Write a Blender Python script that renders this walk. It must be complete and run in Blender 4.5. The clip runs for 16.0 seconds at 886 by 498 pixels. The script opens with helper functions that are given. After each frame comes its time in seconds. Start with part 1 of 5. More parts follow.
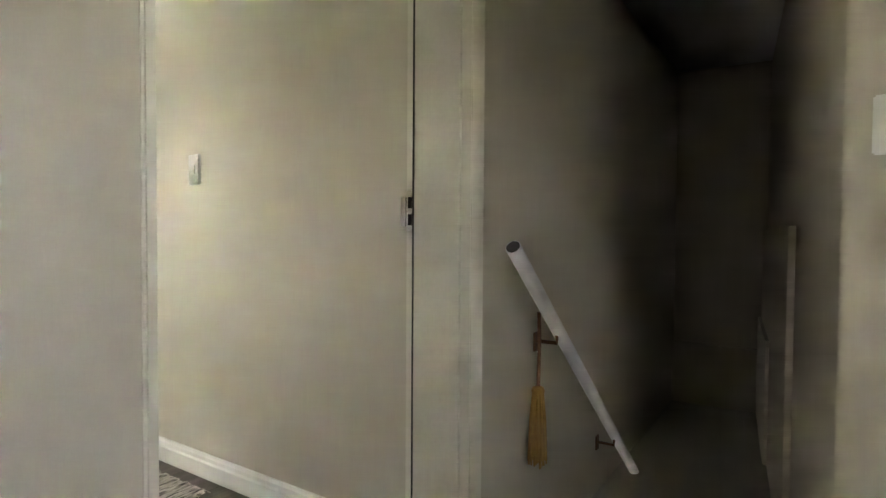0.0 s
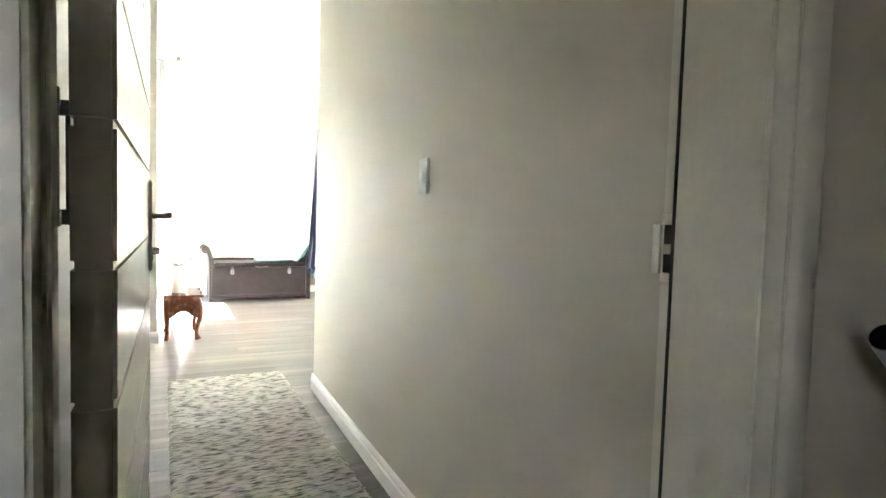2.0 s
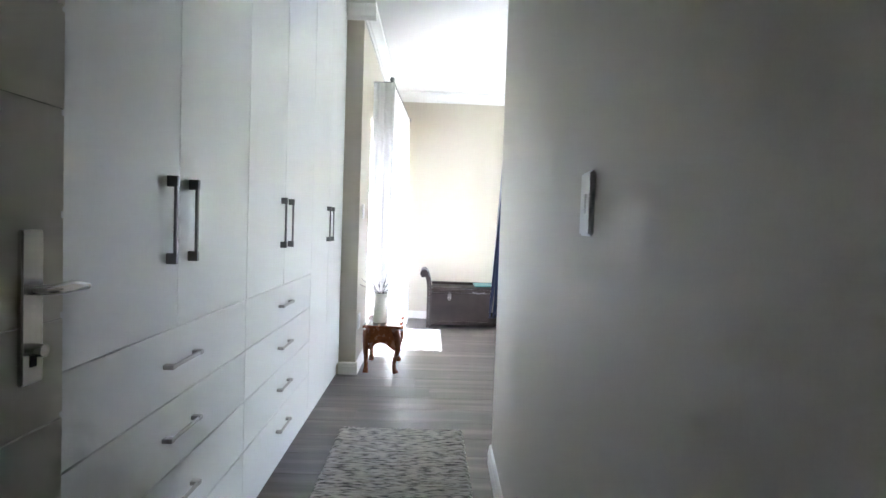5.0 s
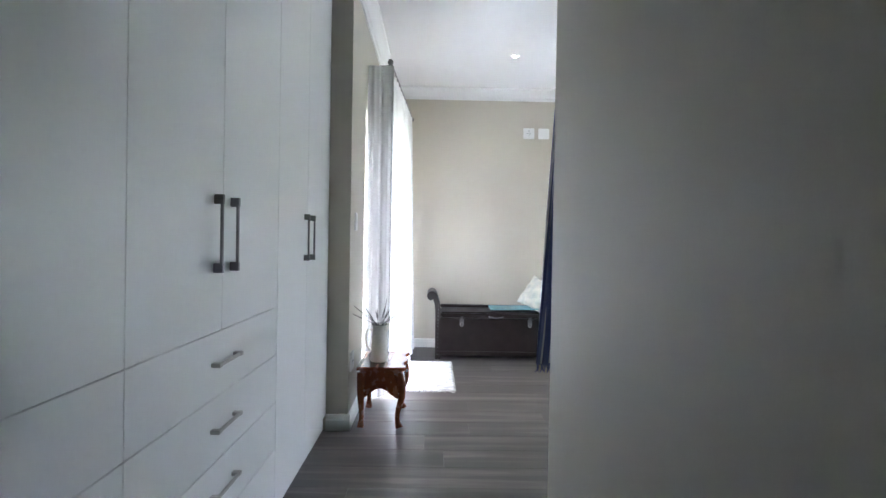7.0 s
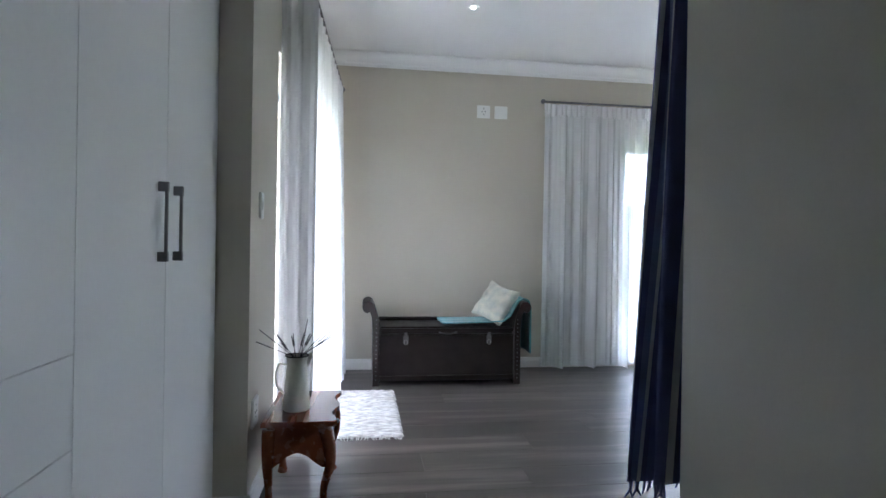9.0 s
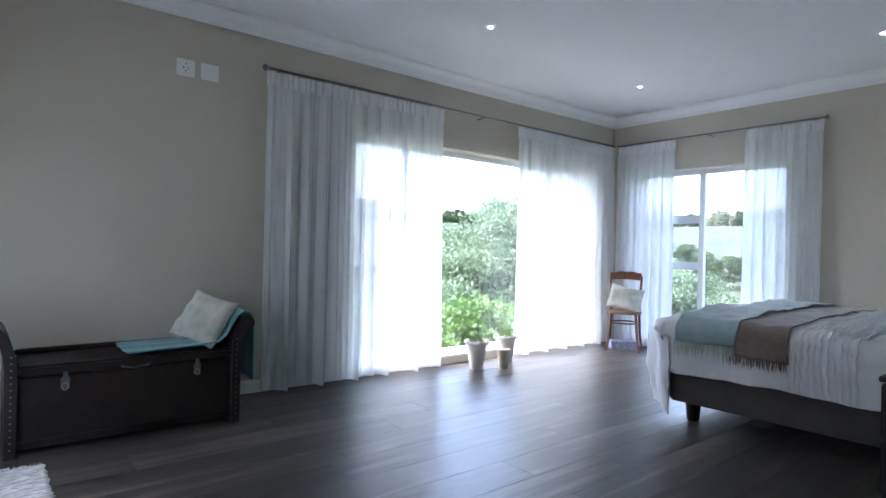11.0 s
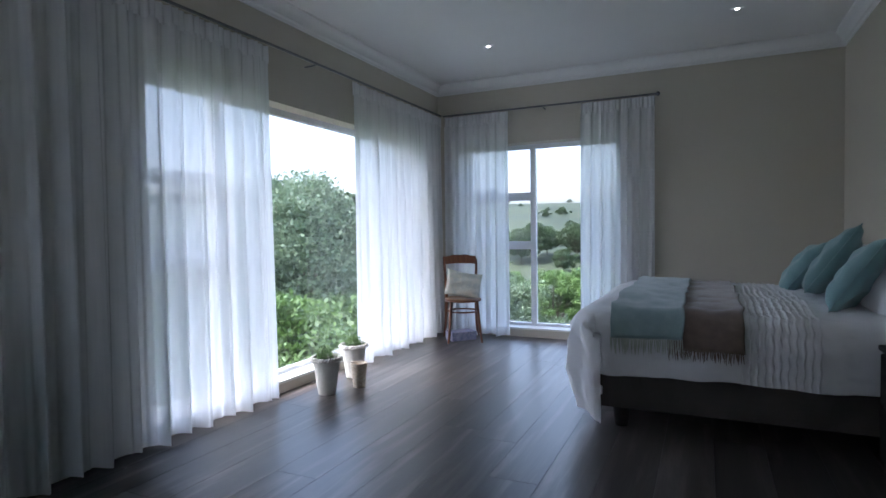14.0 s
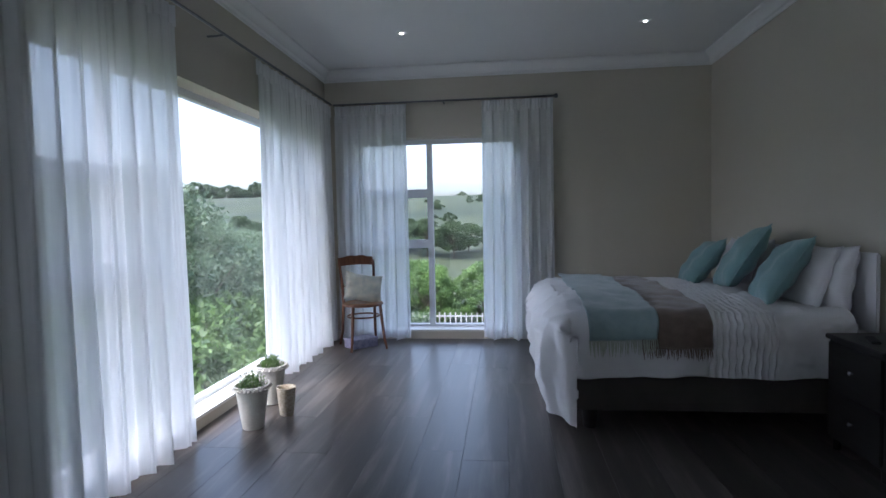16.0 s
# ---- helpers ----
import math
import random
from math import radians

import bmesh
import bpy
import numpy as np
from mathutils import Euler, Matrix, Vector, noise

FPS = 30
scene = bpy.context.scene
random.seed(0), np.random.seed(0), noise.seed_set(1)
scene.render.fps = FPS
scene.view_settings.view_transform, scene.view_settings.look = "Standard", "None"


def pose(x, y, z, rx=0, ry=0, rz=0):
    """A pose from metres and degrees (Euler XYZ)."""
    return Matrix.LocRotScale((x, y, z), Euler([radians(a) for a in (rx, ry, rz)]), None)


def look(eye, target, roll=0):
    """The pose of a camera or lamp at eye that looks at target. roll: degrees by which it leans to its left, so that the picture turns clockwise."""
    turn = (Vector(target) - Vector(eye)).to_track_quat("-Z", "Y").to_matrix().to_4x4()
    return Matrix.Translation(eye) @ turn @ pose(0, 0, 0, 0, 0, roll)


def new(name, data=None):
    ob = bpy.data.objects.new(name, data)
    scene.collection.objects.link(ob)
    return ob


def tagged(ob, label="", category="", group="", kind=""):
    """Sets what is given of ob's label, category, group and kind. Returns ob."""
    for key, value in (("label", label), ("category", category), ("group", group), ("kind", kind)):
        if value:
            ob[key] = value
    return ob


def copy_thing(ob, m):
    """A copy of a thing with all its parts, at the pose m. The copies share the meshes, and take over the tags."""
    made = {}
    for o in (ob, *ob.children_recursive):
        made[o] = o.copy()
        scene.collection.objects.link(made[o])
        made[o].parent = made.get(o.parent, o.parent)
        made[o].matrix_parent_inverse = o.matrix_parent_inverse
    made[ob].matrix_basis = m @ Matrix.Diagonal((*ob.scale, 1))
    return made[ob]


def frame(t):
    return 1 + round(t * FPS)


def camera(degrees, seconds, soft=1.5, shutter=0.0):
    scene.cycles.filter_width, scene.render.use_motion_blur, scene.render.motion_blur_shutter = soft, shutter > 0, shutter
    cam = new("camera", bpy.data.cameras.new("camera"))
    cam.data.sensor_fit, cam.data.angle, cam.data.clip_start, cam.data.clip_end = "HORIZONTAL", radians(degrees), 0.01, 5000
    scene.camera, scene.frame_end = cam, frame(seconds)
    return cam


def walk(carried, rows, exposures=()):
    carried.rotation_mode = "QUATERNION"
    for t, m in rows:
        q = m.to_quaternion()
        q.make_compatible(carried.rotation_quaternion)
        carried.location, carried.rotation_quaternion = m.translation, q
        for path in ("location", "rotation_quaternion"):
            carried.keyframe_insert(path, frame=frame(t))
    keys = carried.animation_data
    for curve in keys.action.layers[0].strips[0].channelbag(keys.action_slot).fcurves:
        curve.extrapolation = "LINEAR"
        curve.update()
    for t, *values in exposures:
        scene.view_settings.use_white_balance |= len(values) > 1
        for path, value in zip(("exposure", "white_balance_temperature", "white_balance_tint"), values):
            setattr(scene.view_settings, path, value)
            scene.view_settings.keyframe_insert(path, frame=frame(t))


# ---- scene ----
cam = camera(76.0, 16.0)
PATH = [
    (0, (-0.015, 0.549, 0.982), (1.669, 1.626, 0.924), 0.4),
    (0.5, (0.16, 0.594, 0.993), (1.693, 1.877, 0.932), 0.9),
    (1, (0.337, 0.671, 1.033), (1.704, 2.129, 0.952), 1.2),
    (1.5, (0.466, 0.747, 1.062), (1.609, 2.386, 0.966), 1.6),
    (2, (0.565, 0.832, 1.085), (1.449, 2.622, 0.976), 1.7),
    (2.5, (0.671, 0.899, 1.083), (1.263, 2.806, 0.970), 1.9),
    (3, (0.783, 0.988, 1.093), (1.17, 2.947, 0.967), 1.7),
    (3.5, (0.886, 1.093, 1.113), (1.103, 3.078, 0.987), 1.9),
    (4, (0.961, 1.198, 1.128), (1.092, 3.19, 1.012), 2.0),
    (4.5, (1.037, 1.349, 1.155), (1.119, 3.345, 1.055), 2.2),
    (4.7, (1.065, 1.419, 1.172), (1.125, 3.416, 1.081), 2.3),
    (7, (1.021, 2.477, 1.15), (1.055, 4.477, 1.129), 1.0),
    (7.5, (1.005, 2.748, 1.137), (1.06, 4.748, 1.121), 0.9),
    (8, (0.966, 3.031, 1.127), (1.075, 5.028, 1.116), 1.0),
    (8.5, (0.956, 3.312, 1.101), (1.139, 5.304, 1.094), 0.9),
    (9, (0.963, 3.566, 1.103), (1.243, 5.546, 1.1), 0.9),
    (9.5, (0.943, 3.808, 1.112), (1.399, 5.755, 1.108), 1.2),
    (10, (0.926, 4.009, 1.117), (1.658, 5.87, 1.116), 1.0),
    (10.2, (0.917, 4.083, 1.136), (1.796, 5.879, 1.131), 1.1),
    (12.3, (0.998, 5.078, 1.125), (2.545, 6.344, 1.111), -0.0),
    (12.5, (1.004, 5.158, 1.153), (2.592, 6.374, 1.125), -0.3),
    (13, (1.09, 5.409, 1.15), (2.77, 6.494, 1.108), -0.5),
    (13.5, (1.188, 5.644, 1.15), (2.943, 6.601, 1.1), -0.7),
    (14, (1.265, 5.898, 1.168), (3.078, 6.739, 1.106), -0.8),
    (14.5, (1.296, 6.162, 1.161), (3.166, 6.868, 1.089), -0.9),
    (15, (1.298, 6.398, 1.191), (3.215, 6.963, 1.104), -1.0),
    (15.5, (1.324, 6.648, 1.228), (3.287, 7.022, 1.133), -1.1),
    (16, (1.339, 6.844, 1.245), (3.325, 7.062, 1.146), -1.2),
]
# the clip's camera closes down as it nears the windows
EXPOSURES = [(0, 8.85, 8100, 14), (1.5, 8.32, 7500, 14), (2.5, 7.88, 7000, 15), (3.5, 7.42, 6600, 17), (4.5, 6.82, 6300, 17), (7, 5.55, 6050, 17), (9, 4.7, 5900, 16), (10, 4.32, 5780, 16),
             (12.5, 3.06, 5640, 15), (14.5, 2.58, 5670, 15), (16, 2.36, 5700, 15)]
walk(cam, [(t, look(eye, target, roll)) for t, eye, target, roll in PATH], EXPOSURES)

# ---- light ----
SUN_EL, SUN_AZ = 60, -50           # degrees above the horizon; heading from +y towards +x
world = bpy.data.worlds.new("sky")
scene.world = world
world.use_nodes = True
wn = world.node_tree
sky = wn.nodes.new("ShaderNodeTexSky")
sky.sky_type = "NISHITA"
sky.sun_disc = False
sky.sun_elevation, sky.sun_rotation = radians(SUN_EL), radians(SUN_AZ)
sky.air_density, sky.dust_density, sky.ozone_density = 1.0, 5.0, 1.0
wn.nodes["Background"].inputs["Strength"].default_value = 0.15
veil = wn.nodes.new("ShaderNodeHueSaturation")     # thin cloud greys the blue
veil.inputs["Saturation"].default_value = 0.72
wn.links.new(sky.outputs[0], veil.inputs["Color"])
wn.links.new(veil.outputs[0], wn.nodes["Background"].inputs["Color"])
sun = new("sun", bpy.data.lights.new("sun", "SUN"))
sun.data.energy, sun.data.angle, sun.data.color = 0.6, radians(25), (1, 0.97, 0.93)
sun.matrix_world = look((0, 0, 30), (-math.sin(radians(SUN_AZ)) * math.cos(radians(SUN_EL)) * 10,
                                     -math.cos(radians(SUN_AZ)) * math.cos(radians(SUN_EL)) * 10,
                                     30 - math.sin(radians(SUN_EL)) * 10))


# ---- materials ----
def nodes_of(name):
    m = bpy.data.materials.new(name)
    m.use_nodes = True
    t = m.node_tree
    return m, t, t.nodes["Principled BSDF"]


def surf(name, col, col2=None, rough=0.5, metal=0.0, scale=6.0, fine=120.0, bump=0.1, stretch=(1, 1, 1), rvar=0.1,
         sheen=0.0, random=0.0, spec=0.5, dist=0.002):
    """A surface with colour variation at two scales, uneven gloss and fine relief."""
    m, t, b = nodes_of(name)
    L, N = t.links.new, t.nodes.new
    col2 = col2 or tuple(c * 0.86 for c in col)
    tc, mp = N("ShaderNodeTexCoord"), N("ShaderNodeMapping")
    mp.inputs["Scale"].default_value = stretch
    L(tc.outputs["Object"], mp.inputs["Vector"])
    n1, n2 = N("ShaderNodeTexNoise"), N("ShaderNodeTexNoise")
    n1.inputs["Scale"].default_value, n2.inputs["Scale"].default_value = scale, fine
    n1.inputs["Detail"].default_value, n2.inputs["Detail"].default_value = 5, 3
    L(mp.outputs[0], n1.inputs["Vector"])
    L(mp.outputs[0], n2.inputs["Vector"])
    mixn = N("ShaderNodeMath")
    mixn.operation = "MULTIPLY_ADD"
    mixn.inputs[1].default_value = 0.35
    L(n2.outputs[0], mixn.inputs[0])
    sc = N("ShaderNodeMath")
    sc.operation = "MULTIPLY"
    sc.inputs[1].default_value = 0.65
    L(n1.outputs[0], sc.inputs[0])
    L(sc.outputs[0], mixn.inputs[2])
    ramp = N("ShaderNodeValToRGB")
    ramp.color_ramp.elements[0].position, ramp.color_ramp.elements[1].position = 0.35, 0.65
    ramp.color_ramp.elements[0].color, ramp.color_ramp.elements[1].color = (*col2, 1), (*col, 1)
    L(mixn.outputs[0], ramp.inputs[0])
    out = ramp.outputs[0]
    if random:
        info, hsv, mr = N("ShaderNodeObjectInfo"), N("ShaderNodeHueSaturation"), N("ShaderNodeMapRange")
        mr.inputs["To Min"].default_value, mr.inputs["To Max"].default_value = 1 - random, 1 + random
        L(info.outputs["Random"], mr.inputs["Value"])
        L(mr.outputs[0], hsv.inputs["Value"])
        L(out, hsv.inputs["Color"])
        out = hsv.outputs[0]
    L(out, b.inputs["Base Color"])
    rr = N("ShaderNodeMapRange")
    rr.inputs["To Min"].default_value, rr.inputs["To Max"].default_value = max(0.02, rough - rvar), min(1, rough + rvar)
    L(n1.outputs[0], rr.inputs["Value"])
    L(rr.outputs[0], b.inputs["Roughness"])
    b.inputs["Metallic"].default_value = metal
    b.inputs["Specular IOR Level"].default_value = spec
    if sheen:
        b.inputs["Sheen Weight"].default_value = sheen
    bp = N("ShaderNodeBump")
    bp.inputs["Strength"].default_value, bp.inputs["Distance"].default_value = bump, dist
    L(n2.outputs[0], bp.inputs["Height"])
    L(bp.outputs[0], b.inputs["Normal"])
    return m


M_WALL = surf("wall_paint", (0.56, 0.515, 0.43), (0.53, 0.485, 0.405), rough=0.5, scale=1.2, fine=260, bump=0.12, spec=0.45)
M_CEIL = surf("ceiling_paint", (0.80, 0.80, 0.79), (0.77, 0.77, 0.76), rough=0.75, scale=1.5, fine=200, bump=0.06)
M_TRIM = surf("trim_enamel", (0.80, 0.79, 0.75), (0.74, 0.73, 0.69), rough=0.38, scale=5, fine=150, bump=0.05)
M_JAMB = surf("cream_enamel", (0.70, 0.67, 0.59), (0.64, 0.61, 0.53), rough=0.36, scale=4, fine=90, bump=0.10)
M_DOOR = surf("door_enamel", (0.78, 0.75, 0.67), (0.76, 0.73, 0.65), rough=0.21, scale=3, fine=90, bump=0.02, rvar=0.04, spec=0.55)
M_CUP = surf("cupboard_lacquer", (0.80, 0.81, 0.81), (0.77, 0.78, 0.785), rough=0.36, scale=1.3, fine=60, bump=0.03, rvar=0.06)
M_DARKGAP = surf("shadow_gap_board", (0.10, 0.10, 0.10), rough=0.8)
M_STEEL = surf("brushed_steel", (0.50, 0.49, 0.47), (0.40, 0.39, 0.38), rough=0.32, metal=1.0, scale=20, fine=300, stretch=(1, 1, 8), bump=0.03)
M_CHROME = surf("bright_chrome", (0.72, 0.71, 0.69), (0.62, 0.61, 0.60), rough=0.2, metal=1.0, scale=12, fine=200, bump=0.02, rvar=0.06)
M_PEWTER = surf("dark_pewter", (0.22, 0.22, 0.23), (0.16, 0.16, 0.17), rough=0.38, metal=1.0, scale=15, fine=200, bump=0.04)
M_PLASTIC = surf("white_plastic", (0.82, 0.82, 0.80), (0.79, 0.79, 0.77), rough=0.35, scale=8, fine=200, bump=0.02)
# plain black, also laid where the door frame's gap is in shade
M_BLACK = surf("matt_black", (0.015, 0.015, 0.016), rough=0.7)
M_ALU = surf("white_aluminium", (0.78, 0.79, 0.81), (0.73, 0.74, 0.76), rough=0.35, scale=4, fine=200, bump=0.03)
M_LEATHER = surf("dark_brown_leather", (0.026, 0.018, 0.016), (0.013, 0.009, 0.008), spec=0.32, rough=0.40, scale=9, fine=180, bump=0.5, rvar=0.12)
M_CHERRY = surf("cherry_wood", (0.20, 0.060, 0.024), (0.135, 0.038, 0.016), rough=0.26, scale=3, fine=60, stretch=(8, 0.6, 8), bump=0.08)
M_BENTWOOD = surf("brown_bentwood", (0.22, 0.085, 0.035), (0.11, 0.038, 0.017), rough=0.35, scale=6, fine=80, stretch=(6, 6, 1), bump=0.08)
M_SEATWOOD = surf("tan_seat_ply", (0.36, 0.20, 0.10), (0.26, 0.13, 0.06), rough=0.4, scale=6, fine=70, stretch=(6, 1, 1), bump=0.08)
M_LINEN = surf("white_bed_linen", (0.84, 0.83, 0.84), (0.79, 0.78, 0.80), rough=0.9, scale=5, fine=500, bump=0.3, sheen=0.2)
M_CUSHCREAM = surf("cream_printed_cotton", (0.64, 0.59, 0.48), (0.40, 0.43, 0.39), rough=0.9, scale=14, fine=400, bump=0.3, sheen=0.2)
M_TEAL = surf("teal_linen", (0.235, 0.375, 0.385), (0.18, 0.31, 0.32), rough=0.85, scale=7, fine=420, bump=0.35, sheen=0.3)
M_AQUA = surf("aqua_fleece", (0.10, 0.36, 0.40), (0.07, 0.29, 0.33), rough=0.95, scale=10, fine=300, bump=0.5, sheen=0.5)
M_THROW1 = surf("pale_aqua_mohair", (0.35, 0.45, 0.46), (0.27, 0.37, 0.385), rough=0.95, scale=18, fine=350, bump=0.6, sheen=0.5)
M_FRINGE = surf("pale_wool_fringe", (0.62, 0.64, 0.55), (0.5, 0.52, 0.44), rough=0.95, scale=30, fine=300, bump=0.4)
M_THROW2 = surf("brown_mohair", (0.235, 0.175, 0.14), (0.16, 0.115, 0.09), rough=0.95, scale=20, fine=350, bump=0.6, sheen=0.5)
M_BEDBASE = surf("brown_bed_upholstery", (0.075, 0.066, 0.058), (0.05, 0.044, 0.038), rough=0.8, scale=8, fine=380, bump=0.4)
M_EBONY = surf("dark_stained_wood", (0.016, 0.012, 0.011), (0.008, 0.007, 0.006), rough=0.48, scale=5, fine=70, stretch=(1, 8, 8), bump=0.08)
M_TERRA = surf("whitewashed_terracotta", (0.62, 0.60, 0.54), (0.46, 0.43, 0.37), rough=0.85, scale=9, fine=130, bump=0.4)
M_TERRA2 = surf("speckled_terracotta", (0.60, 0.54, 0.43), (0.36, 0.29, 0.21), rough=0.85, scale=60, fine=160, bump=0.4)
M_SOIL = surf("potting_soil", (0.04, 0.028, 0.018), rough=0.95, scale=40, fine=200, bump=0.8)
M_ENAMEL = surf("chipped_white_enamel", (0.78, 0.77, 0.72), (0.66, 0.64, 0.58), rough=0.3, scale=7, fine=90, bump=0.08)
M_LAV = surf("dried_lavender", (0.045, 0.04, 0.06), (0.03, 0.03, 0.03), rough=0.9, scale=40, fine=200, bump=0.3)
M_BOXP = surf("lilac_patterned_card", (0.50, 0.48, 0.60), (0.22, 0.23, 0.38), rough=0.7, scale=38, fine=120, bump=0.05)
M_GOLD = surf("gold_silk", (0.50, 0.28, 0.06), (0.36, 0.19, 0.04), rough=0.6, scale=30, fine=300, stretch=(4, 4, 1), bump=0.4)
M_BRACKET = surf("rust_brown_metal", (0.16, 0.075, 0.03), (0.10, 0.045, 0.02), rough=0.5, metal=0.6, scale=20, fine=150, bump=0.1)
M_PVC = surf("white_pipe", (0.74, 0.75, 0.78), (0.68, 0.69, 0.72), rough=0.35, scale=6, fine=150, bump=0.03)
M_STAIR = surf("stair_carpet", (0.16, 0.13, 0.10), (0.12, 0.10, 0.08), rough=0.95, scale=10, fine=300, bump=0.6)
M_BARK = surf("bark", (0.13, 0.10, 0.075), (0.07, 0.055, 0.04), rough=0.95, scale=6, fine=40, stretch=(3, 3, 0.6), bump=0.8, dist=0.02)
M_STONE = surf("plaster_outside", (0.6, 0.58, 0.53), (0.5, 0.48, 0.44), rough=0.9, scale=2, fine=60, bump=0.3)
M_PICKET = surf("white_picket_paint", (0.44, 0.44, 0.42), (0.35, 0.35, 0.33), rough=0.6, scale=4, fine=50, bump=0.1)


def plank_mat():
    """Grey-brown laminate: long grain, cathedral streaks, satin gloss."""
    m, t, b = nodes_of("grey_oak_laminate")
    L, N = t.links.new, t.nodes.new
    tc, info = N("ShaderNodeTexCoord"), N("ShaderNodeObjectInfo")
    off = N("ShaderNodeVectorMath")
    off.operation = "MULTIPLY_ADD"
    comb = N("ShaderNodeCombineXYZ")
    for k in range(3):
        L(info.outputs["Random"], comb.inputs[k])
    L(comb.outputs[0], off.inputs[0])
    off.inputs[1].default_value = (37, 19, 7)
    L(tc.outputs["Object"], off.inputs[2])
    mp = N("ShaderNodeMapping")
    mp.inputs["Scale"].default_value = (0.45, 5.0, 1)
    L(off.outputs[0], mp.inputs["Vector"])
    n1, n2 = N("ShaderNodeTexNoise"), N("ShaderNodeTexNoise")
    n1.inputs["Scale"].default_value, n1.inputs["Detail"].default_value = 2.2, 4
    n1.inputs["Distortion"].default_value = 0.35
    n2.inputs["Scale"].default_value, n2.inputs["Detail"].default_value = 26, 4
    L(mp.outputs[0], n1.inputs["Vector"])
    L(mp.outputs[0], n2.inputs["Vector"])
    r1 = N("ShaderNodeValToRGB")
    e = r1.color_ramp.elements
    e[0].position, e[0].color = 0.30, (0.052, 0.044, 0.039, 1)
    e[1].position, e[1].color = 0.70, (0.165, 0.143, 0.126, 1)
    mid = r1.color_ramp.elements.new(0.5)
    mid.color = (0.072, 0.060, 0.053, 1)
    L(n1.outputs[0], r1.inputs[0])
    mix = N("ShaderNodeMix")
    mix.data_type, mix.blend_type = "RGBA", "MULTIPLY"
    mix.inputs["Factor"].default_value = 0.45
    r2 = N("ShaderNodeValToRGB")
    r2.color_ramp.elements[0].position, r2.color_ramp.elements[0].color = 0.35, (0.74, 0.72, 0.70, 1)
    r2.color_ramp.elements[1].position, r2.color_ramp.elements[1].color = 0.62, (1, 1, 1, 1)
    L(n2.outputs[0], r2.inputs[0])
    L(r1.outputs[0], mix.inputs[6])
    L(r2.outputs[0], mix.inputs[7])
    hsv, mr = N("ShaderNodeHueSaturation"), N("ShaderNodeMapRange")
    mr.inputs["To Min"].default_value, mr.inputs["To Max"].default_value = 0.8, 1.2
    L(info.outputs["Random"], mr.inputs["Value"])
    L(mr.outputs[0], hsv.inputs["Value"])
    L(mix.outputs[2], hsv.inputs["Color"])
    L(hsv.outputs[0], b.inputs["Base Color"])
    rr = N("ShaderNodeMapRange")
    rr.inputs["To Min"].default_value, rr.inputs["To Max"].default_value = 0.28, 0.35
    L(n1.outputs[0], rr.inputs["Value"])
    L(rr.outputs[0], b.inputs["Roughness"])
    b.inputs["Specular IOR Level"].default_value = 0.5
    bp = N("ShaderNodeBump")
    bp.inputs["Strength"].default_value, bp.inputs["Distance"].default_value = 0.25, 0.0015
    L(n2.outputs[0], bp.inputs["Height"])
    L(bp.outputs[0], b.inputs["Normal"])
    return m


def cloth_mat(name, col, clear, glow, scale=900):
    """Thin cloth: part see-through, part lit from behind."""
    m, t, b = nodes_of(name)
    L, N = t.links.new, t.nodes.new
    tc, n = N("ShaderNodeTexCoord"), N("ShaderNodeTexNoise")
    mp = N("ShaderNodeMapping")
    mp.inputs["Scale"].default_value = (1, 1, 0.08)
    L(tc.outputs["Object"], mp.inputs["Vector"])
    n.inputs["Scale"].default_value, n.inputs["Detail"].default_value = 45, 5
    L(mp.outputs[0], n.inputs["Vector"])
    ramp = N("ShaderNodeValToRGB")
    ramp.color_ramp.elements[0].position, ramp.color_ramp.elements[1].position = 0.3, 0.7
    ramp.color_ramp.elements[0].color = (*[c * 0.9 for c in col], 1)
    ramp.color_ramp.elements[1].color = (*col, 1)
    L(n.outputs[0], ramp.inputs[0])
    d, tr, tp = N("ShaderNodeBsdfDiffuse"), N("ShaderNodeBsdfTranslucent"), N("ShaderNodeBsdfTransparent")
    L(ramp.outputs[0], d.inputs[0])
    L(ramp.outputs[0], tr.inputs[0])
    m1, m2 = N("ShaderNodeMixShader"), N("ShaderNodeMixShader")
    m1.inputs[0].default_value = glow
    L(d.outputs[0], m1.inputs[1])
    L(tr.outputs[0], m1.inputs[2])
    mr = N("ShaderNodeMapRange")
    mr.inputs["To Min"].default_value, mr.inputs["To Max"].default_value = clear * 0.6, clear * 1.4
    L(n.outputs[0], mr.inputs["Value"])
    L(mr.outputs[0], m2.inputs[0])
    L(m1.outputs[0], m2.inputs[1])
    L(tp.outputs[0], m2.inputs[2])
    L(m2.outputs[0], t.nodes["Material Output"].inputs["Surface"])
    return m


